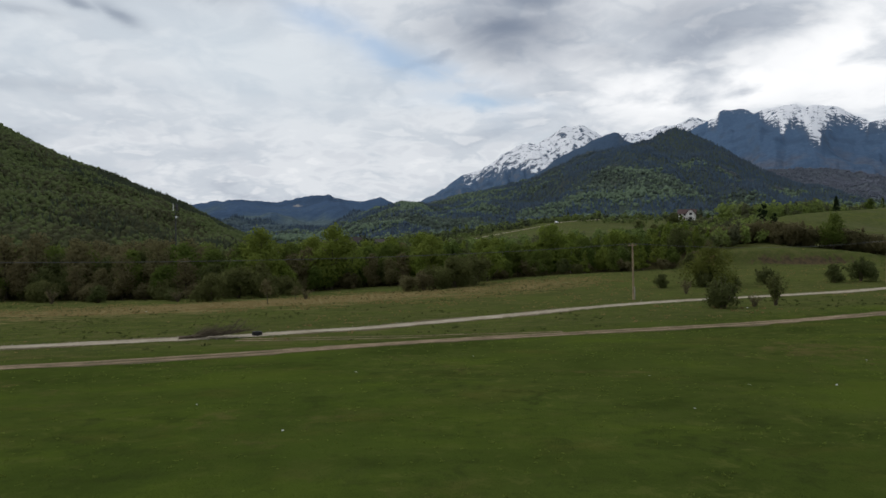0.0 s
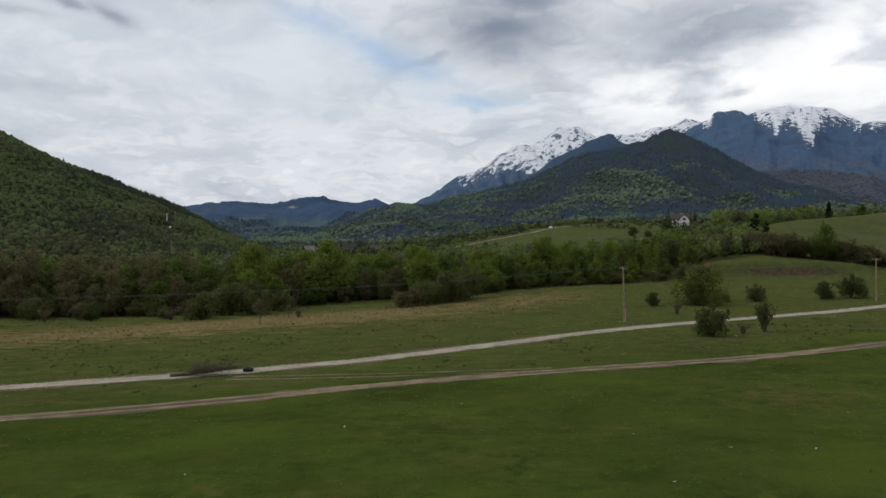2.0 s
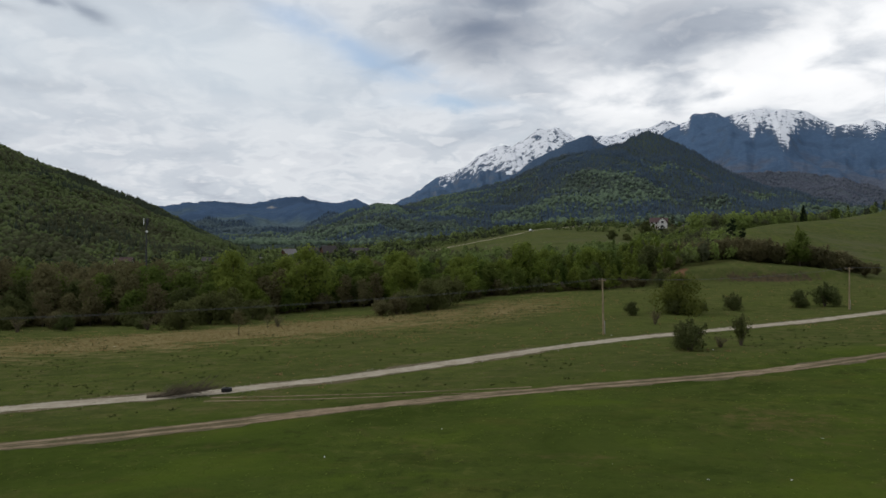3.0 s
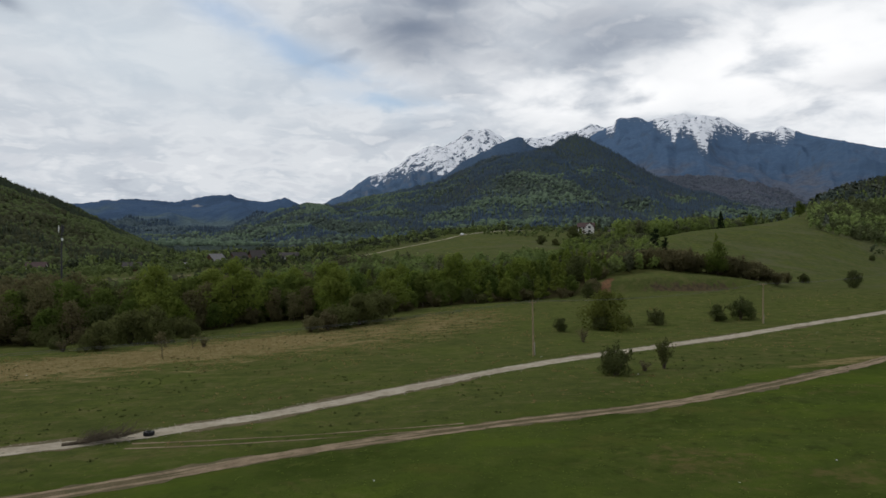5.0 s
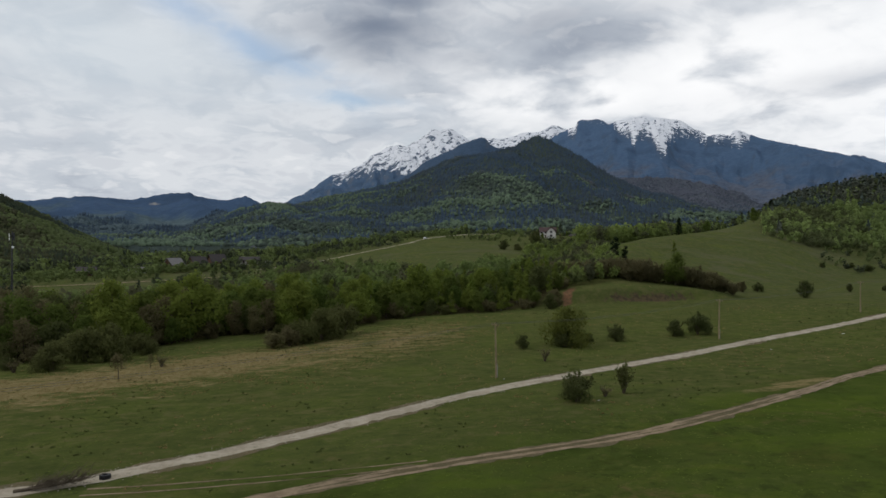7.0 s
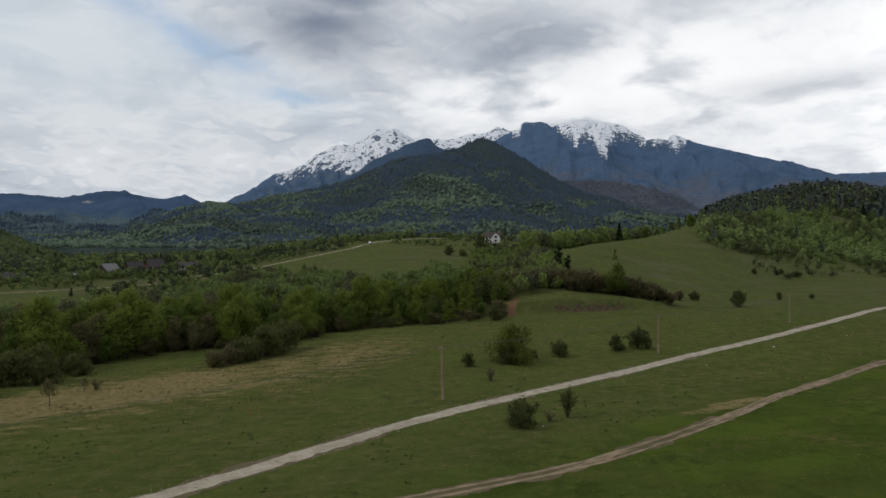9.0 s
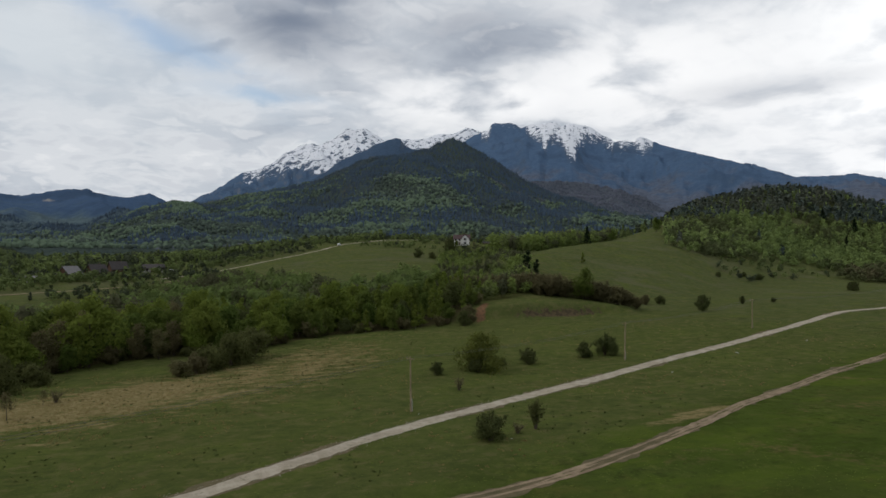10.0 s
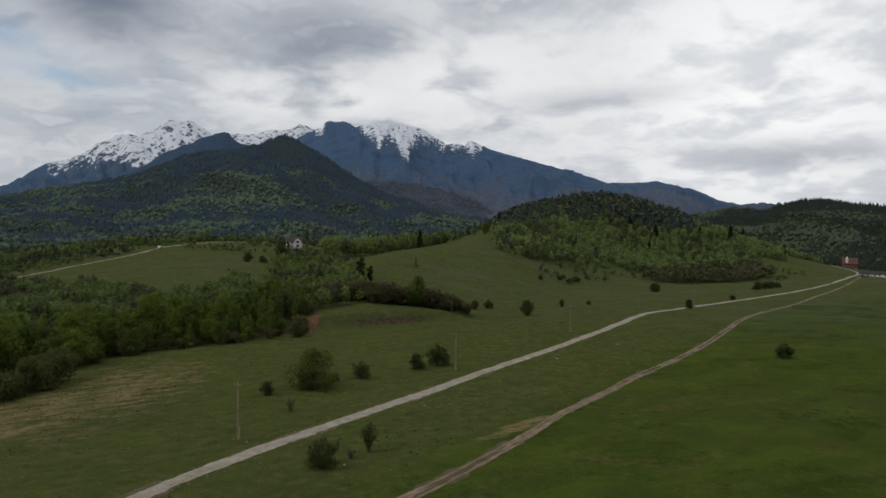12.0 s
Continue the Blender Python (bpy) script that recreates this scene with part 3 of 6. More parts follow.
ribbon("road", LOWER_ROAD, 1.7, DIRT, 0.9, 0.12, "pale lane behind the wood", "road", seed=8, pace=1.0)


# ---- mountains: each a slope that climbs from its foot to its own ridge line ----
class Slope:
    def __init__(self, ridge, foot, crest, eye, foot_z=0.0, spur=0.25, spurs=0.16, curve=1.15, rough=0.002, crag=0.0, fold=0.0, seed=0):
        self.az, self.el = [p[0] for p in ridge], [p[1] for p in ridge]
        self.foot, self.crest, self.eye, self.foot_z = foot, crest, eye, foot_z
        self.spur, self.spurs, self.curve, self.rough, self.crag, self.fold, self.seed = spur, spurs, curve, rough, crag, fold, seed

    def jag(self, az):
        return np.interp(az, *self.rough) if isinstance(self.rough, tuple) else self.rough

    def at(self, az, s):
        """The place at a bearing, s from 0 at the foot to 1 on the ridge and on to 1.5 behind it."""
        crest = np.interp(az, self.az, self.el)
        broad = sum(np.interp(az + o, self.az, self.el) for o in np.linspace(-2.4, 2.4, 13)) / 13
        top = self.eye + self.crest * (broad + (crest - broad) * smooth(0.86, 1.0, s) + self.jag(az) * 2 * smooth(0.8, 1.0, s) * fbm(az * 2.3 + 2.5 * s, s * 2.0, self.seed + 5, 5))
        bend = fbm(az * self.spurs + s * 0.35, s * 1.3, self.seed, 4)
        u = np.clip(s, 0, 1)
        hill = u ** self.curve * (1 - smooth(1.0, 1.5, s) * 0.8)
        z = self.foot_z + (top - self.foot_z) * hill
        z = z + self.crag * (1 - 4.2 * np.abs(fbm(az * 0.9 + s * 3, s * 9, self.seed + 3, 5))) * np.sin(np.pi * u) ** 0.5 * smooth(0.3, 0.8, s)
        z = z * (1 + self.spur * 2.0 * bend * np.sin(np.pi * np.clip(s, 0, 1))) + (top - self.foot_z) * 0.05 * fbm(az * 1.1, s * 7, self.seed + 2, 4) * np.sin(np.pi * u)
        r = self.foot + (self.crest - self.foot) * s * (1 + 0.12 * bend * np.sin(np.pi * u))
        z = z + 700 * np.minimum(s, 0)
        a = np.radians(az)
        if self.fold:                                      # spurs and valleys that run down the slope
            wide = self.fold * 7.0
            fx, fy = r * a / wide + 0.35 * r / wide, 0.45 * r / wide
            z = z + self.fold * (0.55 - 4.0 * np.abs(fbm(fx, fy, self.seed + 9, 4))) * np.sin(np.pi * u) ** 0.8
        return np.stack([r * np.sin(a), r * np.cos(a), z], -1)

    def build(self, name, material, label, lo, hi, across, deep):
        az, s = np.meshgrid(np.linspace(lo, hi, across), np.concatenate([[-0.08], np.linspace(0, 1, deep), [1.12, 1.3, 1.5]]), indexing="ij")
        verts = self.at(az, s).reshape(-1, 3)
        me = mesh_of(name, verts, grid_faces(*az.shape), material)
        return tagged(new(name, me), label, "mountain", kind="structure")


LEFT_HILL = Slope(((-75, 0.21), (-55, 0.23), (-42, 0.19), (-32.5, 0.150), (-30.5, 0.1305), (-27.7, 0.1095), (-25.4, 0.0955), (-23.1, 0.079), (-20.7, 0.063), (-18.2, 0.039),
                   (-16.1, 0.019), (-13.9, 0.0), (-11, -0.01)), 520, 1250, 7, -4, spur=0.12, curve=0.95, fold=12, seed=11)
FAR_RIDGE = Slope(((-30, 0.055), (-19.9, 0.0605), (-18.2, 0.065), (-16.1, 0.0688), (-13.5, 0.0649), (-11.2, 0.0743), (-9.4, 0.0771), (-8.1, 0.0693), (-6.7, 0.0663), (-5.2, 0.0746),
                   (-4.4, 0.0674), (-2.1, 0.052), (3, 0.04)), 2300, 4200, 7, 5, spur=0.3, spurs=0.3, fold=75, seed=21)
MID_PEAK = Slope(((-16, 0.0), (-11, 0.008), (-7.6, 0.026), (-5.2, 0.0465), (-4.4, 0.0580), (-3.5, 0.0590), (-2.57, 0.0600), (-1.35, 0.0580), (0.4, 0.0665), (2.13, 0.0740), (4.6, 0.0825), (6.12, 0.0895), (7.9, 0.0985),
                  (9.76, 0.1140), (10.8, 0.1235), (12.2, 0.1320), (13.0, 0.1300), (14.4, 0.1270), (16.3, 0.1405), (17.4, 0.1535), (18.5, 0.1606), (20.1, 0.1475), (21.83, 0.1305), (23.5, 0.1105), (25.5, 0.0915),
                  (27.45, 0.0745), (30.2, 0.060), (33, 0.048), (38, 0.028), (44, 0.008)), 1150, 2700, 22.8, 20, spur=0.32, spurs=0.3, curve=1.1, fold=44, seed=32)
SNOW_PEAK = Slope(((-6, 0.0240), (-1.10, 0.0695), (-0.18, 0.0791), (0.82, 0.0927), (1.68, 0.1024), (2.41, 0.1073), (2.92, 0.1084), (3.73, 0.1155), (4.46, 0.1253), (4.76, 0.1321), (5.65, 0.1385), (6.17, 0.1449),
                   (7.00, 0.1481), (7.76, 0.1445), (8.22, 0.1515), (8.82, 0.1571), (9.20, 0.1614), (9.58, 0.1683), (10.04, 0.1704), (10.50, 0.1687), (11.12, 0.1725), (11.58, 0.1692), (12.05, 0.1640), (12.51, 0.1601),
                   (12.90, 0.1548), (13.60, 0.1530), (14.37, 0.1579), (15.15, 0.1572), (16.24, 0.1583), (17.17, 0.1652), (18.49, 0.1655), (18.90, 0.1690), (19.57, 0.1752), (20.2, 0.1735), (20.9, 0.1680), (24, 0.1500), (28, 0.1240)),
                  3300, 4750, 22.8, 40, spur=0.2, spurs=0.5, curve=1.0, rough=0.0012, crag=34, fold=46, seed=41)
FORE_RIDGE = Slope(((3, 0.0440), (5.5, 0.0800), (8.39, 0.1113), (9.45, 0.1265), (10.98, 0.1379), (12.21, 0.1492), (13.13, 0.1549), (13.83, 0.1591), (14.22, 0.1573), (14.61, 0.1485), (15.2, 0.1440), (16.1, 0.1420), (18.5, 0.1390),
                    (22, 0.1240), (26, 0.0940)), 2900, 4000, 22.8, 40, spur=0.2, spurs=0.4, curve=1.0, rough=0.0015, fold=30, seed=51)
MASSIF = Slope(((14, 0.0935), (17.5, 0.1335), (19.65, 0.1572), (20.35, 0.1653), (20.96, 0.1693), (21.40, 0.1712), (21.72, 0.1800), (22.11, 0.1822), (22.6, 0.1812), (23.11, 0.1822), (23.65, 0.1797), (24.11, 0.1742), (24.64, 0.1781), (25.18, 0.1787),
                (26.08, 0.1816), (26.99, 0.1812), (27.29, 0.1763), (27.74, 0.1782), (28.33, 0.1793), (28.93, 0.1771), (29.52, 0.1752), (30.11, 0.1690), (30.70, 0.1608), (31.36, 0.1565), (31.58, 0.1524), (32.01, 0.1527),
                (32.73, 0.1539), (33.16, 0.1502), (33.30, 0.1566), (33.66, 0.1577), (34.29, 0.1533), (35.77, 0.1425), (38.6, 0.1290), (41.8, 0.1135), (43.3, 0.1055), (44.7, 0.0955), (46.23, 0.0930), (48.39, 0.0905), (49.66, 0.0882),
                (50.92, 0.0884), (52.15, 0.0796), (53.37, 0.0679), (54.57, 0.0646), (55.55, 0.0665), (56.7, 0.0610), (60, 0.0535), (70, 0.0485)), 2300, 4450, 23.5, 30, spur=0.3, spurs=0.22, curve=1.05,
               rough=((14, 24, 34, 37), (0.0016, 0.0016, 0.0016, 0.0008)), crag=22, fold=95, seed=62)
FOOTHILL = Slope(((18, 0.06), (22, 0.082), (25, 0.096), (27, 0.099), (28.6, 0.097), (30, 0.091), (31, 0.089), (32.1, 0.083), (33.5, 0.076), (35.1, 0.062), (36.8, 0.054), (40, 0.045), (46, 0.025), (52, 0.0)),
                 2150, 2950, 26, 20, spur=0.25, spurs=0.4, curve=1.0, rough=0.003, fold=38, seed=85)
RIGHT_HILL = Slope(((47, 0.015), (49.26, 0.045), (51.35, 0.0495), (52.98, 0.0562), (54.17, 0.0597), (56.13, 0.0545), (57.27, 0.060), (58.2, 0.066), (59.5, 0.069), (60.9, 0.066), (62.7, 0.0615), (63.9, 0.059), (70, 0.06), (85, 0.05), (100, 0.0)),
                   900, 1500, 26, 3, spur=0.15, spurs=0.2, curve=0.9, fold=18, seed=71)

# foothill and mid peak: the blue of distance haze is in the base colours
WOODED_FOOT_HAZED = slope_material("wooded_foothill_hazed", (0.1128, 0.1272, 0.1464), (0.0840, 0.1008, 0.1248), (0.1200, 0.1080, 0.1020), scale=0.012)
WOODED_PEAK_HAZED = slope_material("wooded_peak_hazed", (0.070, 0.092, 0.072), (0.050, 0.068, 0.066), (0.10, 0.10, 0.09), scale=0.014)
WOODED = slope_material("wooded_slope", (0.060, 0.078, 0.028), (0.032, 0.044, 0.022), (0.10, 0.10, 0.09), scale=0.02)
# far slopes: the air is clear, so woods and rock are coloured haze-blue
HAZED_FAR_WOODS = slope_material("far_hazed_woods", (0.0582, 0.0980, 0.1676), (0.0470, 0.0821, 0.1440), (0.0896, 0.1254, 0.1534), scale=0.006, meadow=(0.1030, 0.1391, 0.1322), meadow_top=190)
HAZED_HIGH_WOODS = slope_material("hazed_high_woods", (0.0819, 0.1334, 0.2176), (0.0679, 0.1147, 0.1919), (0.0936, 0.1381, 0.2047), scale=0.008, meadow=(0.1264, 0.1334, 0.1591), meadow_top=360, snow=(3.0, 7.0))
SNOW_HAZED_ROCK = slope_material("snow_and_hazed_rock", (0.0840, 0.1344, 0.2128), (0.0672, 0.1098, 0.1792), (0.1344, 0.1680, 0.2240), scale=0.008, snow=(1.0, 10.5))
HAZED_RIDGE = slope_material("hazed_ridge_rock", (0.0627, 0.0986, 0.1546), (0.0515, 0.0829, 0.1322), (0.1120, 0.1456, 0.1904), scale=0.008)


def snow_above(ob, bearings_, line, deep=0.012):
    """Snow lies above a line, given as the slope of the eye's ray to it at each bearing."""
    v = np.array([q.co for q in ob.data.vertices])
    az = np.degrees(np.arctan2(v[:, 0], v[:, 1]))
    rise = ((v[:, 2] - 23.0) / np.hypot(v[:, 0], v[:, 1]) - np.interp(az, bearings_, line)) / deep
    for name, amount in (("snowy", np.clip(rise, -4, 0.62)), ("across", az)):
        ob.data.attributes.new(name, "FLOAT", "POINT").data.foreach_set("value", amount.astype(np.float32))


LEFT_HILL.build("mountain", WOODED, "steep hillside covered in spring-green woods", -75, -11, 160, 40)
ridge_ob = FAR_RIDGE.build("mountain", HAZED_FAR_WOODS, "distant wooded ridge, painted haze-blue, with a pale scar", -30, 3, 300, 60)
rv = np.array([v.co for v in ridge_ob.data.vertices])
raz, rel = np.degrees(np.arctan2(rv[:, 0], rv[:, 1])), (rv[:, 2] - 18) / np.hypot(rv[:, 0], rv[:, 1])
ridge_ob.data.attributes.new("scar", "FLOAT", "POINT").data.foreach_set("value", np.exp(-((raz + 11.8 + 0.5 * fbm(raz * 3, rel * 300, 3, 3)) / 0.42) ** 2 - ((rel - 0.0575 - 0.006 * fbm(raz * 3, rel * 400, 4, 3)) / 0.0026) ** 2).astype(np.float32))
MID_PEAK.build("mountain", WOODED_PEAK_HAZED, "wooded dark-green mountain before the massif", -16, 44, 260, 60)
snow_above(SNOW_PEAK.build("mountain", SNOW_HAZED_ROCK, "snow-covered rocky summit", -6, 28, 480, 90),
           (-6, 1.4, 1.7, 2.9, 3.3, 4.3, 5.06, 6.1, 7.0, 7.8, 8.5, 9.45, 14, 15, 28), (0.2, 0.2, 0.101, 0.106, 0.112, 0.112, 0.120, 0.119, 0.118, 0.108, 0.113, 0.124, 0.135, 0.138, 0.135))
FORE_RIDGE.build("mountain", HAZED_RIDGE, "wooded ridge below the summit, painted blue-grey for haze", 3, 26, 200, 40)
snow_above(MASSIF.build("mountain", HAZED_HIGH_WOODS, "long rocky massif with snow on its crest", 14, 70, 640, 90),
           (14, 20.6, 20.9, 21.5, 21.8, 24.3, 24.9, 25.5, 25.87, 26.10, 26.32, 26.85, 27.45, 27.91, 28.28, 28.51, 28.64, 28.94, 29.53, 30.56, 31.2, 31.44, 31.6, 32.9, 33.3, 34.0, 34.5, 35.2, 70),
           (0.25, 0.25, 0.166, 0.164, 0.190, 0.185, 0.167, 0.163, 0.159, 0.147, 0.159, 0.162, 0.154, 0.138, 0.135, 0.131, 0.150, 0.159, 0.161, 0.159, 0.155, 0.143, 0.151, 0.151, 0.147, 0.145, 0.149, 0.25, 0.25))
FOOTHILL.build("mountain", WOODED_FOOT_HAZED, "brown-green wooded foothill of the massif", 20, 52, 200, 40)
RIGHT_HILL.build("mountain", WOODED, "low hill covered in dark woods", 47, 100, 160, 30)

# ---- plants ----
def unit(v):
    return v / np.maximum(np.linalg.norm(v, axis=-1, keepdims=True), 1e-9)


def leaf_quads(rng, centres, out, size, flat=1.3):
    """One small, uneven four-cornered leaf clump at each centre, facing more or less outwards."""
    n = len(centres)
    normal = unit(out * flat + rng.normal(size=(n, 3)) * 0.6)
    a = unit(np.cross(normal, rng.normal(size=(n, 3))))
    b = np.cross(normal, a)
    s = (size * rng.uniform(0.55, 1.35, n))[:, None]
    k = rng.uniform(0.6, 1.2, (n, 4, 1))
    corners = np.stack([centres + a * s * k[:, 0], centres + b * s * k[:, 1] * 0.8, centres - a * s * k[:, 2], centres - b * s * k[:, 3] * 0.8], 1)
    corners += normal[:, None] * (rng.uniform(-0.25, 0.25, (n, 4, 1)) * s[:, None])
    soft = unit(out * 0.9 + normal * 0.45 + (0, 0, 0.2))
    return corners.reshape(-1, 3), np.arange(4 * n).reshape(n, 4), np.repeat(soft, 4, axis=0)


def rounded(me, normals):
    """Leaves take the light as the rounded mass that they make up."""
    me.polygons.foreach_set("use_smooth", np.ones(len(me.polygons), bool))
    me.normals_split_custom_set_from_vertices(np.asarray(normals, np.float32).tolist())
    return me


def leaf_cloud(rng, blobs, n, size, hollow=0.62):
    """Leaf clumps spread through a set of rounded masses (centre, half-axes)."""
    c, h = np.array([b[0] for b in blobs], float), np.array([b[1] for b in blobs], float)
    w = (h.prod(1)) ** 0.7
    pick = rng.choice(len(blobs), n, p=w / w.sum())
    d = unit(rng.normal(size=(n, 3)))
    r = hollow + (1 - hollow) * rng.uniform(0, 1, n) ** 0.6
    r *= 1 + 0.18 * rng.normal(size=n)
    return leaf_quads(rng, c[pick] + d * h[pick] * r[:, None], d, size)


def tube(rng, points, radii_, sides=5):
    """A tapering limb along points."""
    p = np.array(points, float)
    verts, faces = [], []
    for i, (q, r) in enumerate(zip(p, radii_)):
        t = unit((p[min(i + 1, len(p) - 1)] - p[max(i - 1, 0)])[None])[0]
        a = unit(np.cross(t, (0.3, 0.9, 0.1))[None])[0]
        b = np.cross(t, a)
        for k in range(sides):
            w = 2 * np.pi * k / sides
            verts.append(q + r * (a * np.cos(w) + b * np.sin(w)))
    for i in range(len(p) - 1):
        for k in range(sides):
            m = (k + 1) % sides
            faces.append((i * sides + k, i * sides + m, (i + 1) * sides + m, (i + 1) * sides + k))
    return verts, faces


def join(pieces):
    verts, faces, base = [], [], 0
    for v, f in pieces:
        verts.append(np.asarray(v, float))
        faces.append(np.asarray(f) + base)
        base += len(v)
    return np.concatenate(verts), np.concatenate(faces)


def trunk_and_limbs(rng, height, thick, limbs, spread, low=0.25):
    bend = rng.normal(size=2) * 0.04 * height
    spine = [(bend[0] * t * t, bend[1] * t * t, height * t * 0.92 - 0.3 * (t == 0)) for t in np.linspace(0, 1, 6)]
    pieces = [tube(rng, spine, [thick * (1.25 if t == 0 else 1 - 0.88 * t) for t in np.linspace(0, 1, 6)], 6)]
    for k in range(limbs):
        t = low + (0.85 - low) * (k + rng.uniform()) / limbs
        az = rng.uniform(0, 2 * np.pi)
        root = np.array([bend[0] * t * t, bend[1] * t * t, height * t * 0.92])
        reach = spread * rng.uniform(0.5, 0.95) * (1.1 - 0.6 * t)
        end = root + np.array([np.cos(az) * reach, np.sin(az) * reach, reach * rng.uniform(0.5, 1.1)])
        mid_ = (root + end) / 2 + np.array([0, 0, -0.12 * reach])
        r = thick * (1 - 0.85 * t) * 0.6
        pieces.append(tube(rng, [root, mid_, end], [r, r * 0.6, r * 0.15], 4))
    return join(pieces)


def broadleaf(seed, height=10.5, spread=3.9, leaves=1750, size=0.26, base=0.08, ragged=1.0):
    rng = np.random.default_rng(seed)
    blobs = []
    for k in range(15):
        t = base + 0.12 + (0.8 - base) * (k + rng.uniform()) / 15
        width = spread * (0.50 + 0.62 * np.sin(np.pi * min(1, (t - base) / (1 - base)) ** 0.75))
        az, off = rng.uniform(0, 2 * np.pi), rng.uniform(0.1, 0.72) * width
        r = width * rng.uniform(0.34, 0.56)
        blobs.append(((np.cos(az) * off, np.sin(az) * off, t * height), (r, r, r * rng.uniform(0.75, 1.25) * ragged)))
    blobs.append(((0, 0, height * 0.90), (spread * 0.36, spread * 0.36, height * 0.11)))
    return trunk_and_limbs(rng, height, 0.018 * height, 9, spread), leaf_cloud(rng, blobs, leaves, size)


def slender(seed, height=11.0, spread=2.3, leaves=1700, size=0.27):
    rng = np.random.default_rng(seed)
    blobs = []
    for k in range(14):
        t = 0.10 + 0.88 * (k + rng.uniform()) / 14
        width = spread * (1.25 - 0.95 * t)
        az = rng.uniform(0, 2 * np.pi)
        blobs.append(((np.cos(az) * width * 0.5, np.sin(az) * width * 0.5, t * height), (width * 0.62, width * 0.62, height * 0.075)))
    return trunk_and_limbs(rng, height, 0.012 * height, 8, spread, 0.2), leaf_cloud(rng, blobs, leaves, size)


def round_bush(seed, height=4.0, spread=2.2, leaves=4200, size=0.125, stems=9):
    """A dense bush of uneven masses, with sprays of young shoots that stand out of it."""
    rng = np.random.default_rng(seed)
    blobs = []
    for k in range(15):
        az, f = rng.uniform(0, 2 * np.pi), rng.uniform(0.05, 0.86)
        h = height * rng.uniform(0.14, 0.84 - 0.36 * f)
        r = spread * rng.uniform(0.22, 0.44)
        blobs.append(((np.cos(az) * f * spread, np.sin(az) * f * spread, h), (r, r, r * rng.uniform(0.7, 1.15))))
    blobs.append(((rng.uniform(-0.15, 0.15) * spread, 0, height * 0.38), (spread * 0.62, spread * 0.66, height * 0.40)))
    pieces, tips = [], []
    for k in range(stems + 8):
        az, f = rng.uniform(0, 2 * np.pi), rng.uniform(0.1, 0.85)
        end = np.array([np.cos(az) * f * spread, np.sin(az) * f * spread, height * rng.uniform(0.62, 0.98) * (1 - 0.25 * f)])
        pieces.append(tube(rng, [(0.12 * np.cos(az), 0.12 * np.sin(az), -0.2), end * (0.45, 0.45, 0.55), end], [0.07, 0.045, 0.012], 4))
        tips.append((end * (1, 1, 0.95), (spread * 0.13, spread * 0.13, height * 0.11)))
    body = leaf_cloud(rng, blobs, int(leaves * 0.86), size, 0.5)
    spray = leaf_cloud(rng, tips, int(leaves * 0.14), size * 0.9, 0.2)
    return join(pieces), (np.concatenate([body[0], spray[0]]), np.concatenate([body[1], spray[1] + len(body[0])]), np.concatenate([body[2], spray[2]]))


def open_shrub(seed, height=4.0, spread=1.5, leaves=420, size=0.17, stems=14):
    """A loose shrub: many thin upright stems with scattered leaves."""
    rng = np.random.default_rng(seed)
    pieces, cs, outs = [], [], []
    for k in range(stems):
        az, f = rng.uniform(0, 2 * np.pi), rng.uniform(0.15, 1.0)
        end = np.array([np.cos(az) * f * spread, np.sin(az) * f * spread, height * rng.uniform(0.7, 1.0) * (1 - 0.25 * f)])
        midp = end * (0.35, 0.35, 0.5)
        pieces.append(tube(rng, [(0.1 * np.cos(az), 0.1 * np.sin(az), -0.2), midp, end], [0.05, 0.03, 0.008], 4))
        m = leaves // stems
        t = rng.uniform(-0.45, 1.05, m)[:, None]
        cs.append(midp * (1 - t) + end * t + rng.normal(size=(m, 3)) * 0.2)
        outs.append(unit(rng.normal(size=(m, 3)) + (0, 0, 0.4)))
    return join(pieces), leaf_quads(rng, np.concatenate(cs), np.concatenate(outs), size)


def fir(seed, height=11.0, spread=2.1, leaves=900, size=0.32):
    rng = np.random.default_rng(seed)
    t = rng.uniform(0.06, 1.0, leaves) ** 0.8
    tier = 1 + 0.22 * np.sin(t * 46 + seed)
    r = spread * (1.02 - t) * tier * rng.uniform(0.45, 1.08, leaves)
    az = rng.uniform(0, 2 * np.pi, leaves)
    c = np.stack([np.cos(az) * r, np.sin(az) * r, height * t - 0.18 * r], -1)
    out = unit(np.stack([np.cos(az), np.sin(az), np.full(leaves, 0.9)], -1))
    spine = [(0, 0, -0.3), (0, 0, height * 0.5), (0, 0, height)]
    return tube(rng, spine, [0.018 * height, 0.011 * height, 0.02], 6), leaf_quads(rng, c, out, size, 1.2)


PLANTS = {}


def plant_model(name, key, shape, leaf, bark, label, category, group=""):
    """Builds one plant, a thing with trunk and crown, to be copied; the first one is placed too."""
    (tv, tf), (lv, lf, ln) = shape
    PLANTS[key] = dict(name=name, trunk=mesh_of("trunk", tv, tf, bark), crown=rounded(mesh_of("crown", lv, lf, leaf), ln), label=label, category=category,
                       group=group, first=None, wood="trunk")


def plant(key, x, y, scale=1.0, turn=0.0, squash=1.0, label="", sink=0.0):
    m = PLANTS[key]
    place = pose(x, y, lies(x, y) - sink, 0, 0, turn)
    if m["first"] is None:
        ob = new(m["name"])
        ob.empty_display_size = 0.3
        tagged(ob, m["label"], m["category"], m["group"])
        part(m["wood"], m["trunk"], None, ob)
        part("crown", m["crown"], None, ob)
        m["first"] = ob
    else:
        ob = copy_thing(m["first"], place)
    ob.matrix_basis = place @ Matrix.Diagonal((scale * squash, scale * squash, scale, 1))
    if label:
        tagged(ob, label)
    return ob


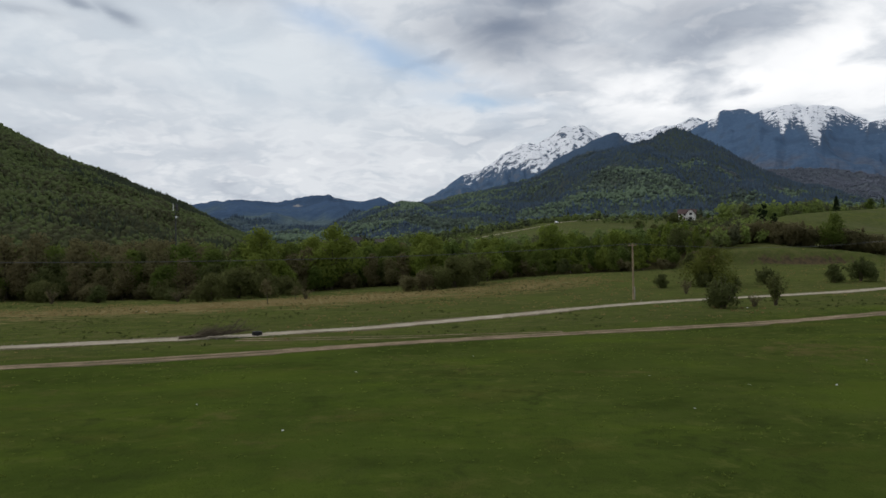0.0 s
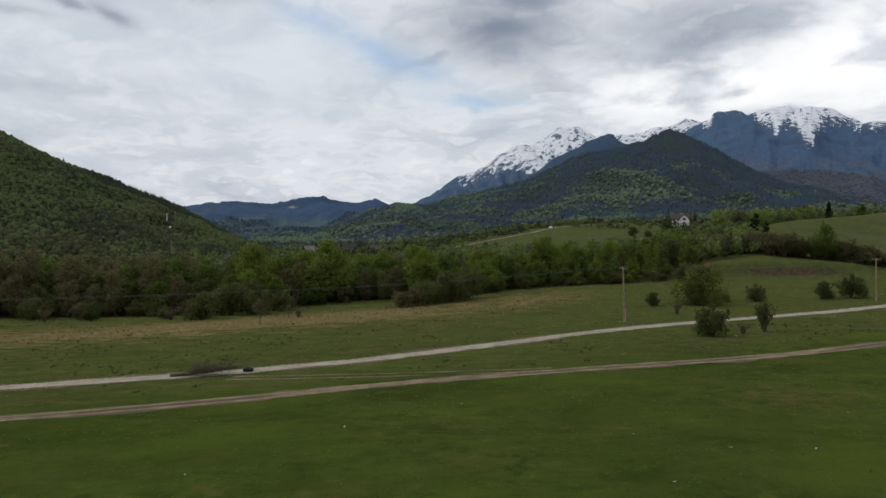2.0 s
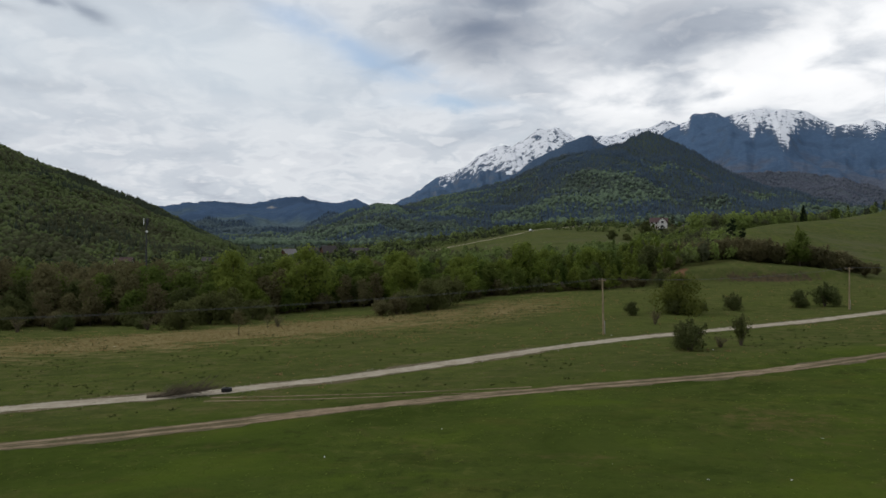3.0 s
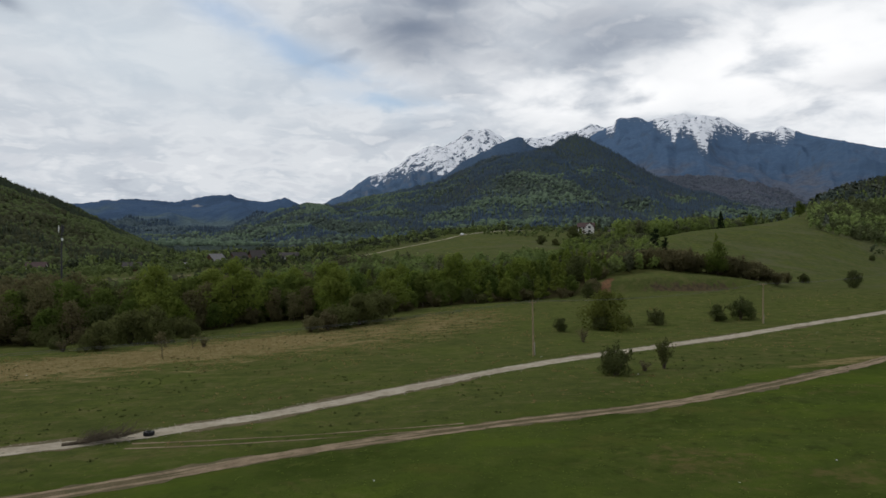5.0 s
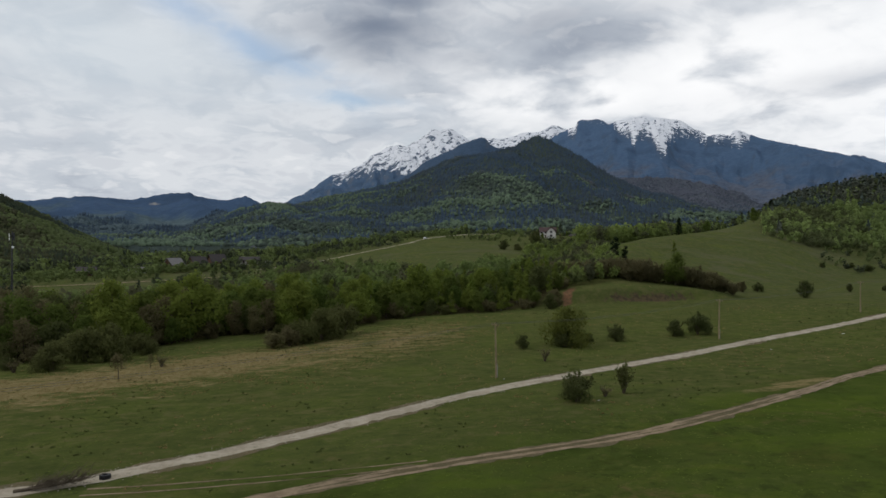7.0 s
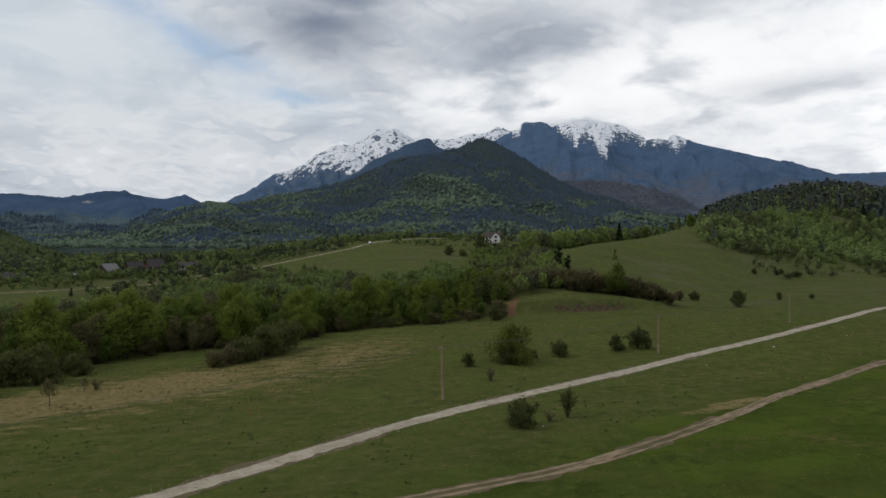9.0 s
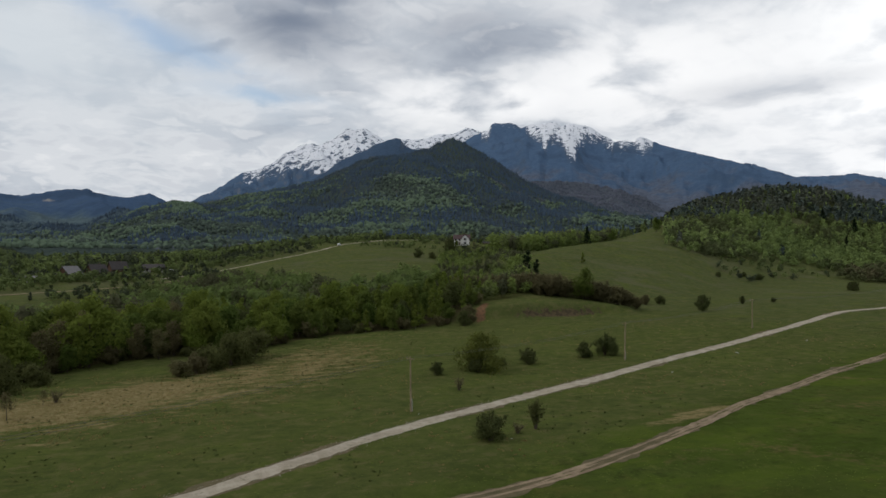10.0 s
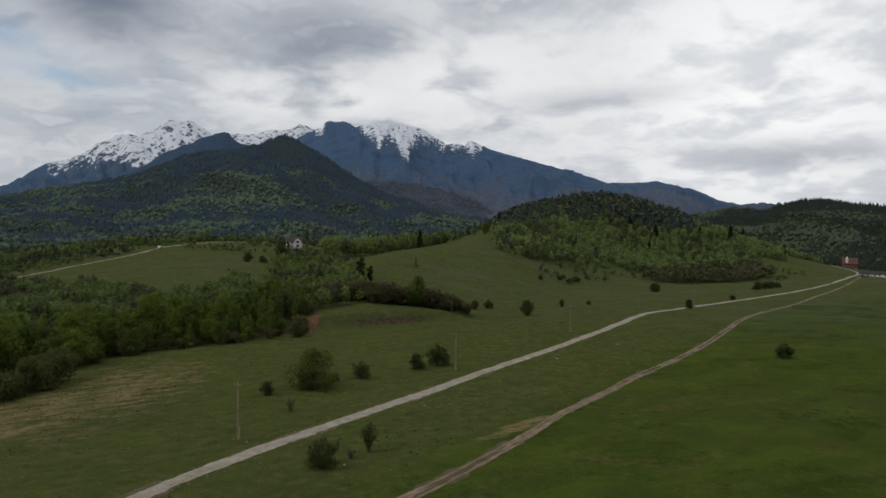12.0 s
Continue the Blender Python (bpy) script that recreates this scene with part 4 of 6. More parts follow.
EDGE = "trees of the wood"
for i in range(3):
    plant_model("tree", f"green{i}", broadleaf(100 + i, leaves=2300, size=0.31), LEAF["green"], BARK, "leafy spring-green tree in the wood", "tree", EDGE)
    plant_model("tree", f"dark{i}", broadleaf(110 + i, 9.5, 4.1, 2200, 0.31), LEAF["dark"], BARK, "dark green broad tree in the wood", "tree", EDGE)
    plant_model("tree", f"brown{i}", broadleaf(120 + i, 11.0, 3.7, 2200, 0.25), LEAF["brown"], BARK, "brownish budding tree in the wood", "tree", EDGE)
    plant_model("tree", f"slim{i}", slender(130 + i), LEAF["bright"], BIRCH_BARK, "slender pale-barked tree with fresh leaves", "tree", EDGE)
for i in range(2):
    plant_model("tree", f"bright{i}", broadleaf(140 + i, 13, 4.9, 3400, 0.33, 0.06), LEAF["bright"], BARK, "bright green full-crowned tree in the wood", "tree", EDGE)
    plant_model("bush", f"bush{i}", round_bush(150 + i), LEAF["dark"], TWIG, "dense dark green bush in the pasture", "bush", "bushes in the pasture")
    plant_model("bush", f"willow{i}", round_bush(160 + i, 5.5, 3.6, 4600, 0.19), LEAF["grey"], TWIG, "rounded grey-green willow bush by the wood", "bush", "willow bushes")
    plant_model("bush", f"hedge{i}", round_bush(170 + i, 5.5, 3.4, 3000, 0.22), LEAF["brown"], TWIG, "brownish thicket bush behind a knoll", "bush", "thicket")
    plant_model("fir_tree", f"fir{i}", fir(180 + i), LEAF["fir"], BARK, "dark green conical fir tree", "tree", "firs")
plant_model("tree", "pine0", broadleaf(197, 11.0, 2.2, 1900, 0.26, 0.04, 0.8), LEAF["fir"], BARK, "dark irregular pine above a hedge", "tree")
plant_model("bush", "shrub0", open_shrub(190, 4.3, 1.45, 1150, 0.15, 18), LEAF["grey"], TWIG, "upright green shrub with thin stems", "bush")
plant_model("bush", "twiggy0", open_shrub(191, 2.6, 1.5, 220, 0.13, 20), LEAF["brown"], TWIG, "low twiggy brown bush", "bush")
plant_model("tree", "oldtree0", broadleaf(195, 6.8, 4.5, 4600, 0.19, 0.02, 0.85), LEAF["yellow"], BARK, "spreading yellow-green tree standing alone", "tree")
plant_model("tree", "sapling0", broadleaf(196, 4.2, 1.2, 320, 0.16, 0.35), LEAF["brown"], BARK, "small bare-looking sapling in straw", "tree")

# single bushes and trees of the pasture: kind, x, y, scale, squash
for key, x, y, scale, squash in (
        ("bush0", 31.9, 79.1, 1.02, 0.95), ("shrub0", 39.4, 82.2, 1.0, 0.95), ("twiggy0", 36.3, 81.0, 0.6, 1.4), ("oldtree0", 48.2, 125.9, 1.08, 1.0),
        ("bush1", 39.1, 124.4, 0.72, 0.9), ("twiggy0", 38.6, 110.2, 1.0, 0.95), ("bush0", 60.3, 130.0, 0.92, 1.0), ("bush1", 54.5, 129.6, 0.45, 1.0),
        ("bush1", 74.5, 132.2, 0.98, 0.95), ("bush0", 80.4, 133.6, 1.3, 0.9), ("bush1", 158.3, 199.7, 1.6, 0.75), ("hedge0", 152, 224, 0.85, 0.75),
        ("bush0", 160, 227, 1.0, 0.9), ("bush1", 195, 223, 0.9, 0.6), ("bush0", 211, 224, 0.6, 0.9), ("bush1", 319, 283, 1.45, 1.15),
        ("bush0", 307.8, 338, 1.1, 1.4), ("bush1", 299, 341, 0.9, 1.2), ("bush0", 266.1, 323.6, 0.9, 0.8), ("bush1", 397, 270, 1.5, 1.0), ("bush0", 410, 274, 1.3, 1.1),
        ("bush1", 422, 278, 1.4, 1.2), ("bush0", 434, 281, 1.1, 1.2), ("bush0", 150.9, 96.0, 0.98, 1.0), ("bush1", 239, 194, 1.1, 0.8), ("bush0", 299, 217, 0.8, 0.8),
        ("bush1", 67.6, 189.5, 1.25, 0.95), ("bush0", 47.4, 124.6, 0.98, 1.05), ("hedge1", 71.5, 194.5, 0.6, 0.9), ("sapling0", -29.6, 117, 1.0, 1.0), ("sapling0", -27, 127, 0.6, 1.1), ("twiggy0", -25.5, 128.5, 0.9, 1.2),
        ("bush1", -66.5, 134, 0.95, 1.0), ("bush0", -52.5, 134.5, 0.7, 1.1), ("twiggy0", -74.5, 132, 1.2, 1.0), ("hedge1", -71, 139, 0.75, 0.8), ("twiggy0", -50, 131, 1.0, 1.3)):
    plant(key, x, y, scale, (x * 37 + y * 11) % 360, squash)
for i, (x, y, scale, squash) in enumerate(((-43.7, 130.5, 1.02, 0.95), (-41.6, 141.0, 1.32, 0.90), (-37.0, 141.0, 1.38, 0.76), (-1.8, 150.5, 1.05, 1.0), (2.6, 154, 1.35, 0.95), (7.4, 160.5, 1.45, 0.9),
                                           (-57, 143, 0.8, 1.1), (-80, 139, 0.9, 1.0), (-33.0, 148, 0.8, 1.0))):
    plant(f"willow{i % 2}", x, y, scale, 70 * i, squash)
rng = np.random.default_rng(7)
plant("hedge0", -7.6, 145.5, 0.72, 40, 1.1)
plant("hedge1", -4.2, 147.5, 0.85, 130, 1.0)
HEDGE_X, HEDGE_Y = (80, 87, 94, 101, 108, 115, 122, 128, 134), (238, 233, 225, 217, 213, 210, 208, 206, 205)
for i in range(30):
    t = i / 29 * 8
    x, y = np.interp(t, range(9), HEDGE_X) + rng.uniform(-1.5, 1.5), np.interp(t, range(9), HEDGE_Y) + rng.uniform(-1, 6)
    plant(("hedge0", "hedge1", "hedge0", "hedge1", "green1" if i == 19 else "hedge0")[i % 5], x, y, rng.uniform(1.15, 1.6) * (0.8 if i == 19 else 1) * (0.62 if i > 26 else 1), rng.uniform(0, 360), rng.uniform(0.95, 1.25))
for key, x, y, scale in (("pine0", 116.0, 251.0, 1.0), ("pine0", 119.5, 250.0, 0.7), ("fir0", 225, 469, 1.25), ("fir1", 256, 452, 1.25), ("fir0", 388.7, 534.6, 1.25), ("green0", 314.4, 451, 1.05), ("green1", 264.6, 430, 0.75), ("slim0", 168.3, 301, 0.5), ("bush1", 117, 414, 1.6), ("willow0", 126.6, 416, 0.8), ("bush0", 147.6, 446, 2.0), ("bush1", 156, 470, 1.7), ("green2", 160, 466, 0.42), ("green1", 178, 466, 0.4), ("brown1", 172, 464, 0.3)):
    plant(key, x, y, scale, x % 360, 1.55 if key[:3] == "fir" else 1.0)


def scatter(rng, n, gap, inside, box):
    """Places at least gap apart inside a region."""
    kept, cells = [], {}
    for _ in range(n * 60):
        x, y = rng.uniform(box[0], box[1]), rng.uniform(box[2], box[3])
        if not inside(x, y):
            continue
        c = (int(x // gap), int(y // gap))
        if any((x - p[0]) ** 2 + (y - p[1]) ** 2 < gap * gap for i in (-1, 0, 1) for j in (-1, 0, 1) for p in cells.get((c[0] + i, c[1] + j), ())):
            continue
        cells.setdefault(c, []).append((x, y))
        kept.append((x, y))
        if len(kept) >= n:
            break
    return kept


# the edge of the wood, tree by tree
for x, y in scatter(np.random.default_rng(21), 270, 4.6, lambda x, y: wood_front(x) < y < wood_front(x) + (38 if x > -100 else 24) and y < wood_back(x), (-150, 84, 140, 270)):
    u = rng.uniform()
    if x < -45:
        kind = "brown" if u < 0.45 else "dark" if u < 0.75 else "green"
    elif x < 0:
        kind = "brown" if u < 0.15 else "dark" if u < 0.35 else "green" if u < 0.8 else "bright"
    else:
        kind = "slim" if u < 0.42 else "green" if u < 0.75 else "bright" if u < 0.85 else "dark"
    front = y - wood_front(x) < 7
    plant(f"{kind}{rng.integers(0, 2 if kind == 'bright' else 3)}", x, y, (rng.uniform(0.5, 0.75) if front else rng.uniform(0.78, 1.08)) * np.interp(x, (-60, -40, -20, 60), (1.2, 1.08, 1.0, 0.86)), rng.uniform(0, 360), rng.uniform(0.9, 1.15))
for x in np.arange(-118, 80, 6.1):
    u = rng.uniform()
    plant(("hedge0", "hedge1", "willow1", "hedge0")[int(u * 4)], x + rng.uniform(-3, 3), float(wood_front(x)) + rng.uniform(-0.5, 5.0), rng.uniform(0.35, 0.95), rng.uniform(0, 360), rng.uniform(0.8, 1.3), "low undergrowth bush at the edge of a wood")
plant("bright0", -27, 168, 1.18, 20, 1.05)
plant("bright1", 31, 200, 1.1, 120, 1.0)


# woods too far or too many to count: small crowns, joined
def crown_kind(seed, kind, leaves, size=0.075):
    """A small far tree in a box one metre high."""
    rng = np.random.default_rng(seed)
    if kind == "fir":
        t = rng.uniform(0.05, 1, leaves) ** 0.8
        az, r = rng.uniform(0, 2 * np.pi, leaves), 0.27 * (1.03 - t) * rng.uniform(0.3, 1.05, leaves)
        c = np.stack([np.cos(az) * r, np.sin(az) * r, t], -1)
        return leaf_quads(rng, c, unit(np.stack([np.cos(az), np.sin(az), 0 * az + 0.7], -1)), size * 0.85, 1.2)
    wide = 0.26 if kind == "slim" else 0.44
    blobs = [((rng.uniform(-0.5, 0.5) * wide, rng.uniform(-0.5, 0.5) * wide, rng.uniform(0.28, 0.8)), (wide * 0.6, wide * 0.6, 0.22)) for _ in range(6)]
    return leaf_cloud(rng, blobs, leaves, size, 0.72)


def lump(seed, pointed=False):
    """A far crown of few faces: a rounded one without its underside, or a fir of two tiers."""
    rng = np.random.default_rng(seed)
    if pointed:
        v, f = [], []
        for low, high, wide in ((0.08, 0.66, 0.24), (0.42, 1.05, 0.16)):
            base = len(v)
            v += [(wide * rng.uniform(0.75, 1.2) * math.cos(1.2566 * k), wide * rng.uniform(0.75, 1.2) * math.sin(1.2566 * k), low + rng.uniform(-0.04, 0.04)) for k in range(5)] + [(0, 0, high)]
            f += [(base + k, base + (k + 1) % 5, base + 5) for k in range(5)]
        return np.array(v), np.array(f)
    bm = bmesh.new()
    bmesh.ops.create_icosphere(bm, subdivisions=1, radius=1.0)
    v = np.array([q.co for q in bm.verts])
    f = np.array([[q.index for q in face.verts] for face in bm.faces if face.calc_center_median().z > -0.55])
    bm.free()
    v *= rng.uniform(0.62, 1.28, (len(v), 1)) * 0.46
    v[:, 2] += 0.42
    return v, f


def crowd(name, places, heights, kinds, models, material, label, seed, category="woodland", soft=False):
    """Many far trees in one mesh."""
    rng = np.random.default_rng(seed)
    vs, fs, ts, ns, base = [], [], [], [], 0
    for k, (mv, mf, *mn) in enumerate(models):
        pick = np.where(kinds == k)[0]
        if not len(pick):
            continue
        a = rng.uniform(0, 2 * np.pi, len(pick))
        w = heights[pick] * rng.uniform(0.85, 1.25, len(pick))
        c, s = np.cos(a)[:, None], np.sin(a)[:, None]
        x, y = mv[None, :, 0], mv[None, :, 1]
        v = np.stack([(x * c - y * s) * w[:, None], (x * s + y * c) * w[:, None], mv[None, :, 2] * heights[pick][:, None]], -1) + places[pick][:, None]
        vs.append(v.reshape(-1, 3))
        if mn:
            u, w_ = mn[0][None, :, 0], mn[0][None, :, 1]
            ns.append(np.stack([u * c - w_ * s, u * s + w_ * c, np.broadcast_to(mn[0][None, :, 2], (len(pick), len(mv)))], -1).reshape(-1, 3))
        ts.append(np.repeat(rng.uniform(0, 1, len(pick)), len(mv)))
        fs.append((mf[None] + (base + np.arange(len(pick)) * len(mv))[:, None, None]).reshape(-1, mf.shape[1]))
        base += len(pick) * len(mv)
    me = mesh_of(name, np.concatenate(vs), np.concatenate(fs), material, soft)
    if ns:
        rounded(me, np.concatenate(ns))
    me.attributes.new("tree", "FLOAT", "POINT").data.foreach_set("value", np.concatenate(ts).astype(np.float32))
    return tagged(new(name, me), label, category, kind="stuff")


def on_ground(xy, sink=0.3):
    p = np.array(xy, float)
    return np.column_stack([p, ground(p[:, 0], p[:, 1]) - sink])


MID_TREES = [crown_kind(300 + i, k, 230 * (2 if k == "fir" else 1), 0.066 * (0.62 if k == "fir" else 1.0)) for i, k in enumerate(("round", "round", "slim", "slim", "fir"))]
FAR_TREES = [crown_kind(330 + i, k, 40 * (2 if k == "fir" else 1), 0.15 * (0.62 if k == "fir" else 1.0)) for i, k in enumerate(("round", "round", "slim", "slim", "fir"))]
HILL_TREES = [crown_kind(320 + i, k, 64 * (2 if k == "fir" else 1), 0.12 * (0.62 if k == "fir" else 1.0)) for i, k in enumerate(("round", "round", "slim", "slim", "fir"))]
YARD_TREES = [crown_kind(350 + i, k, 54, 0.12) for i, k in enumerate(("round", "round", "slim", "slim"))]
GULLY_TREES = [crown_kind(310 + i, k, 150 * (2 if k == "fir" else 1), 0.078 * (0.62 if k == "fir" else 1.0)) for i, k in enumerate(("round", "round", "slim", "slim", "fir"))]
LUMPS = [lump(340 + i, i == 3) for i in range(4)]
WOOD_MIX = far_wood_material("inner_wood", (0.1633, 0.2176, 0.0652), (0.1098, 0.1508, 0.0499), (0.1256, 0.1306, 0.0690), 0.03, 0.48)
GULLY_MIX = far_wood_material("gully_wood", (0.2164, 0.2740, 0.0728), (0.1414, 0.1896, 0.0583), (0.1327, 0.1445, 0.0765), 0.03, 0.48)
THICKET_MIX = far_wood_material("thicket", (0.1417, 0.1287, 0.0678), (0.0986, 0.0927, 0.0493), (0.1109, 0.1256, 0.0524), 0.03, 0.3)
BIRCH_MIX = far_wood_material("birch_wood", (0.2577, 0.3278, 0.1086), (0.1533, 0.2061, 0.0733), (0.1428, 0.1665, 0.0733), 0.011, 0.48)
FIR_MIX = far_wood_material("fir_wood", (0.0800, 0.1038, 0.0869), (0.0580, 0.0786, 0.0683), (0.1159, 0.1291, 0.0932), 0.012)
SLOPE_MIX = far_wood_material("slope_wood", (0.070, 0.092, 0.034), (0.045, 0.062, 0.025), (0.034, 0.046, 0.026), 0.006)
BELT_MIX = far_wood_material("belt_wood", (0.1534, 0.1924, 0.0638), (0.0962, 0.1261, 0.0464), (0.0728, 0.0884, 0.0522), 0.012, 0.3)
# mid-peak crowns: paler, bluer and flatter colours that paint the haze in
MIDPEAK_LEAF_HAZED = far_wood_material("midpeak_leaf_hazed", (0.1123, 0.1553, 0.0974), (0.0809, 0.1142, 0.0804), (0.0742, 0.0982, 0.0804), 0.004)
MIDPEAK_BARE_HAZED = far_wood_material("midpeak_bare_hazed", (0.0994, 0.1075, 0.1128), (0.0713, 0.0851, 0.0960), (0.0670, 0.0918, 0.1032), 0.005)
MIDPEAK_FIR_HAZED = far_wood_material("midpeak_fir_hazed", (0.0547, 0.0820, 0.1145), (0.0417, 0.0654, 0.0978), (0.0626, 0.0862, 0.1111), 0.004)
# far ridge crowns, haze painted in as blue
FAR_LEAF_HAZED = far_wood_material("far_leaf_hazed", (0.082, 0.112, 0.120), (0.064, 0.092, 0.108), (0.066, 0.094, 0.120), 0.003)
FAR_FIR_HAZED = far_wood_material("far_fir_hazed", (0.044, 0.068, 0.096), (0.038, 0.060, 0.088), (0.052, 0.074, 0.098), 0.003)
# foothill crowns, bare ones and firs, carry the haze in their blue
FOOTHILL_BARE_HAZED = far_wood_material("foothill_bare_hazed", (0.1190, 0.1281, 0.1603), (0.1030, 0.1144, 0.1485), (0.0984, 0.1144, 0.1485), 0.004)
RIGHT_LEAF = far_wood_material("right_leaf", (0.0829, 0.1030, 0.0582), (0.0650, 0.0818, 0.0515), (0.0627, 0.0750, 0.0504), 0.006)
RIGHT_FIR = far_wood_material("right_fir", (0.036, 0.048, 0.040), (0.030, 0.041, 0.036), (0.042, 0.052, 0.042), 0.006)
FOOTHILL_FIR_HAZED = far_wood_material("foothill_fir_hazed", (0.0676, 0.0908, 0.1204), (0.0570, 0.0803, 0.1098), (0.0781, 0.0982, 0.1267), 0.004)
HILL_LEAF = far_wood_material("hill_leaf", (0.0735, 0.0945, 0.0336), (0.0567, 0.0735, 0.0284), (0.0567, 0.0609, 0.0294), 0.005)
HILL_FIR = far_wood_material("hill_fir", (0.034, 0.046, 0.028), (0.024, 0.034, 0.022), (0.044, 0.050, 0.028), 0.005)

rng = np.random.default_rng(31)
# the inner wood and the gully up to the house
inner = scatter(rng, 900, 4.9, lambda x, y: wood_front(x) + (38 if x > -100 else 24) < y < wood_back(x), (-200, 88, 160, 372))
gully = scatter(rng, 420, 3.7, lambda x, y: abs(x - gully_x(y)) < np.interp(y, (215, 300, 400, 470), (15, 24, 20, 16)), (60, 240, 215, 450))
side_wood = scatter(rng, 420, 4.6, lambda x, y: abs(y - np.interp(x, (170, 230, 300, 360), (402, 446, 536, 596))) < 19, (165, 360, 380, 610))
pl = on_ground(inner)
crowd("inner_wood", pl, np.interp(pl[:, 1], (230, 300, 370), (10.5, 9.0, 7.0)) * rng.uniform(0.72, 1.2, len(pl)), rng.choice(5, len(pl), p=(0.3, 0.3, 0.2, 0.17, 0.03)), MID_TREES, WOOD_MIX, "mixed spring-green wood behind its edge", 32)
pl = on_ground(gully + side_wood)
n = len(pl)
crowd("gully_wood", pl, np.concatenate([np.interp(pl[:len(gully), 1], (220, 300, 400), (6.5, 5, 3.8)), np.full(len(side_wood), 10.5)]) * rng.uniform(0.7, 1.25, n), rng.choice(5, n, p=(0.28, 0.28, 0.22, 0.19, 0.03)), GULLY_TREES, GULLY_MIX, "fresh green trees along a gully", 48)
# birch hill: birches below, firs on its crown
BIRCH_X, BIRCH_Y = (262, 285, 340, 391, 422, 455, 495, 606, 700), (398, 366, 390, 390, 379, 368, 362, 384, 420)


def birch_here(x, y):
    az = math.degrees(math.atan2(x, y))
    edge = y - np.interp(x, BIRCH_X, BIRCH_Y)
    return 35.6 < az < 60 and edge > 0 and x + y < 1170 and vnoise((x - y) / 34, (x + y) / 15, 6) + 0.35 * (vnoise((x - y) / 60, (x + y) / 40, 16) - 0.5) > np.interp(edge, (0, 45), (0.52, 0.14))


hill_xy = scatter(rng, 3600, 4.0, birch_here, (260, 760, 350, 680))
pl = on_ground(hill_xy)
top = pl[:, 2] > 50 + 14 * fbm(pl[:, 0] / 30, pl[:, 1] / 30, 4) * 2
lowb = (~top | (rng.uniform(size=len(pl)) > 0.72)) & (rng.uniform(size=len(pl)) > 0.012)
crowd("birch_wood", pl[lowb], rng.uniform(5.0, 8.5, lowb.sum()), rng.choice(4, lowb.sum(), p=(0.3, 0.25, 0.25, 0.2)), HILL_TREES, BIRCH_MIX, "young birch wood on a hillside", 33)
crowd("fir_wood", pl[~lowb], rng.uniform(6.5, 11.5, (~lowb).sum()), rng.choice(5, (~lowb).sum(), p=(0.12, 0.1, 0.04, 0.04, 0.7)), HILL_TREES, FIR_MIX, "dark firs on the crown of a hill", 34)
thick_xy = scatter(rng, 460, 4.2, lambda x, y: ((x - 458 - 0.8 * (y - 350)) / 70) ** 2 + ((y - 350) / 25) ** 2 < 1 + 0.5 * (vnoise(x / 14, y / 14, 66) - 0.5), (370, 570, 315, 385))
pl = on_ground(thick_xy)
crowd("thicket", pl, rng.uniform(4.5, 10.0, len(pl)), rng.choice(2, len(pl)), HILL_TREES, THICKET_MIX, "brown budding thicket at the foot of a hill", 49)
for x, y, scale in ((502, 477, 1.15), (511, 453, 1.3), (478, 431, 0.95), (599, 437, 1.5), (572, 452, 0.9), (640, 452, 1.2), (655, 470, 1.0)):
    plant(f"fir{int(x) % 2}", x, y, scale, x % 360, 1.6)
# belts of dark trees behind the meadows
belt = scatter(rng, 2600, 8.0, lambda x, y: np.hypot(x, y) > np.interp(np.degrees(math.atan2(x, y)), (-30, -8, 4, 16, 24, 34, 38, 60), (440, 520, 560, 640, 590, 650, 830, 900)) and np.hypot(x, y) < 1180
               and -34 < np.degrees(math.atan2(x, y)) < 62 and vnoise(x / 60, y / 60, 3) > 0.38, (-640, 1050, 400, 1180))
pl = on_ground(belt)
n = len(pl)
kind = np.where((np.degrees(np.arctan2(pl[:, 0], pl[:, 1])) < 20) & (rng.uniform(size=n) < 0.85), rng.integers(0, 3, n), rng.choice(5, n, p=(0.3, 0.25, 0.1, 0.05, 0.3)))
crowd("tree_belt", pl, np.where(kind == 4, rng.uniform(8, 14, n), rng.uniform(6, 11, n)), kind, FAR_TREES, BELT_MIX, "belts of mixed trees beyond the meadows", 35)
# valley hedges on the flat left of the plateau
valley = scatter(rng, 760, 4.4, lambda x, y: -150 + 0.28 * x < -60 and vnoise(x / 22, y / 14, 8) > 0.52 and y > wood_back(x) + 14 and abs(y - np.interp(x, (-150, -90, -67, -33, -12), (352, 346, 351, 374, 398))) > 7, (-260, 0, 240, 470))
pl = on_ground(valley)
yards = scatter(rng, 130, 3.5, lambda x, y: vnoise(x / 15, y / 8, 18) > 0.42, (-135, -5, 392, 412)) + scatter(rng, 120, 4.0, lambda x, y: vnoise(x / 15, y / 8, 28) > 0.4, (-150, -5, 446, 475))
scrub = scatter(rng, 420, 4.0, lambda x, y: 470 + 30 * math.sin(x / 40) < np.hypot(x, y) < 640 and -3 < np.degrees(math.atan2(x, y)) < 23 and vnoise(x / 26, y / 20, 38) > 0.52, (-40, 260, 420, 650))
lane_scrub = scatter(rng, 520, 4.6, lambda x, y: 7 < y - np.interp(x, (-60, -30, -5, 18, 55, 90, 136), (448, 420, 424, 444, 470, 518, 552)) < 75 and y > np.interp(x, (-30, -10, 0), (462, 455, 0))
                     and vnoise(x / 18, y / 14, 68) > np.interp(x, (40, 110), (0.34, 0.62)), (-75, 120, 425, 620))
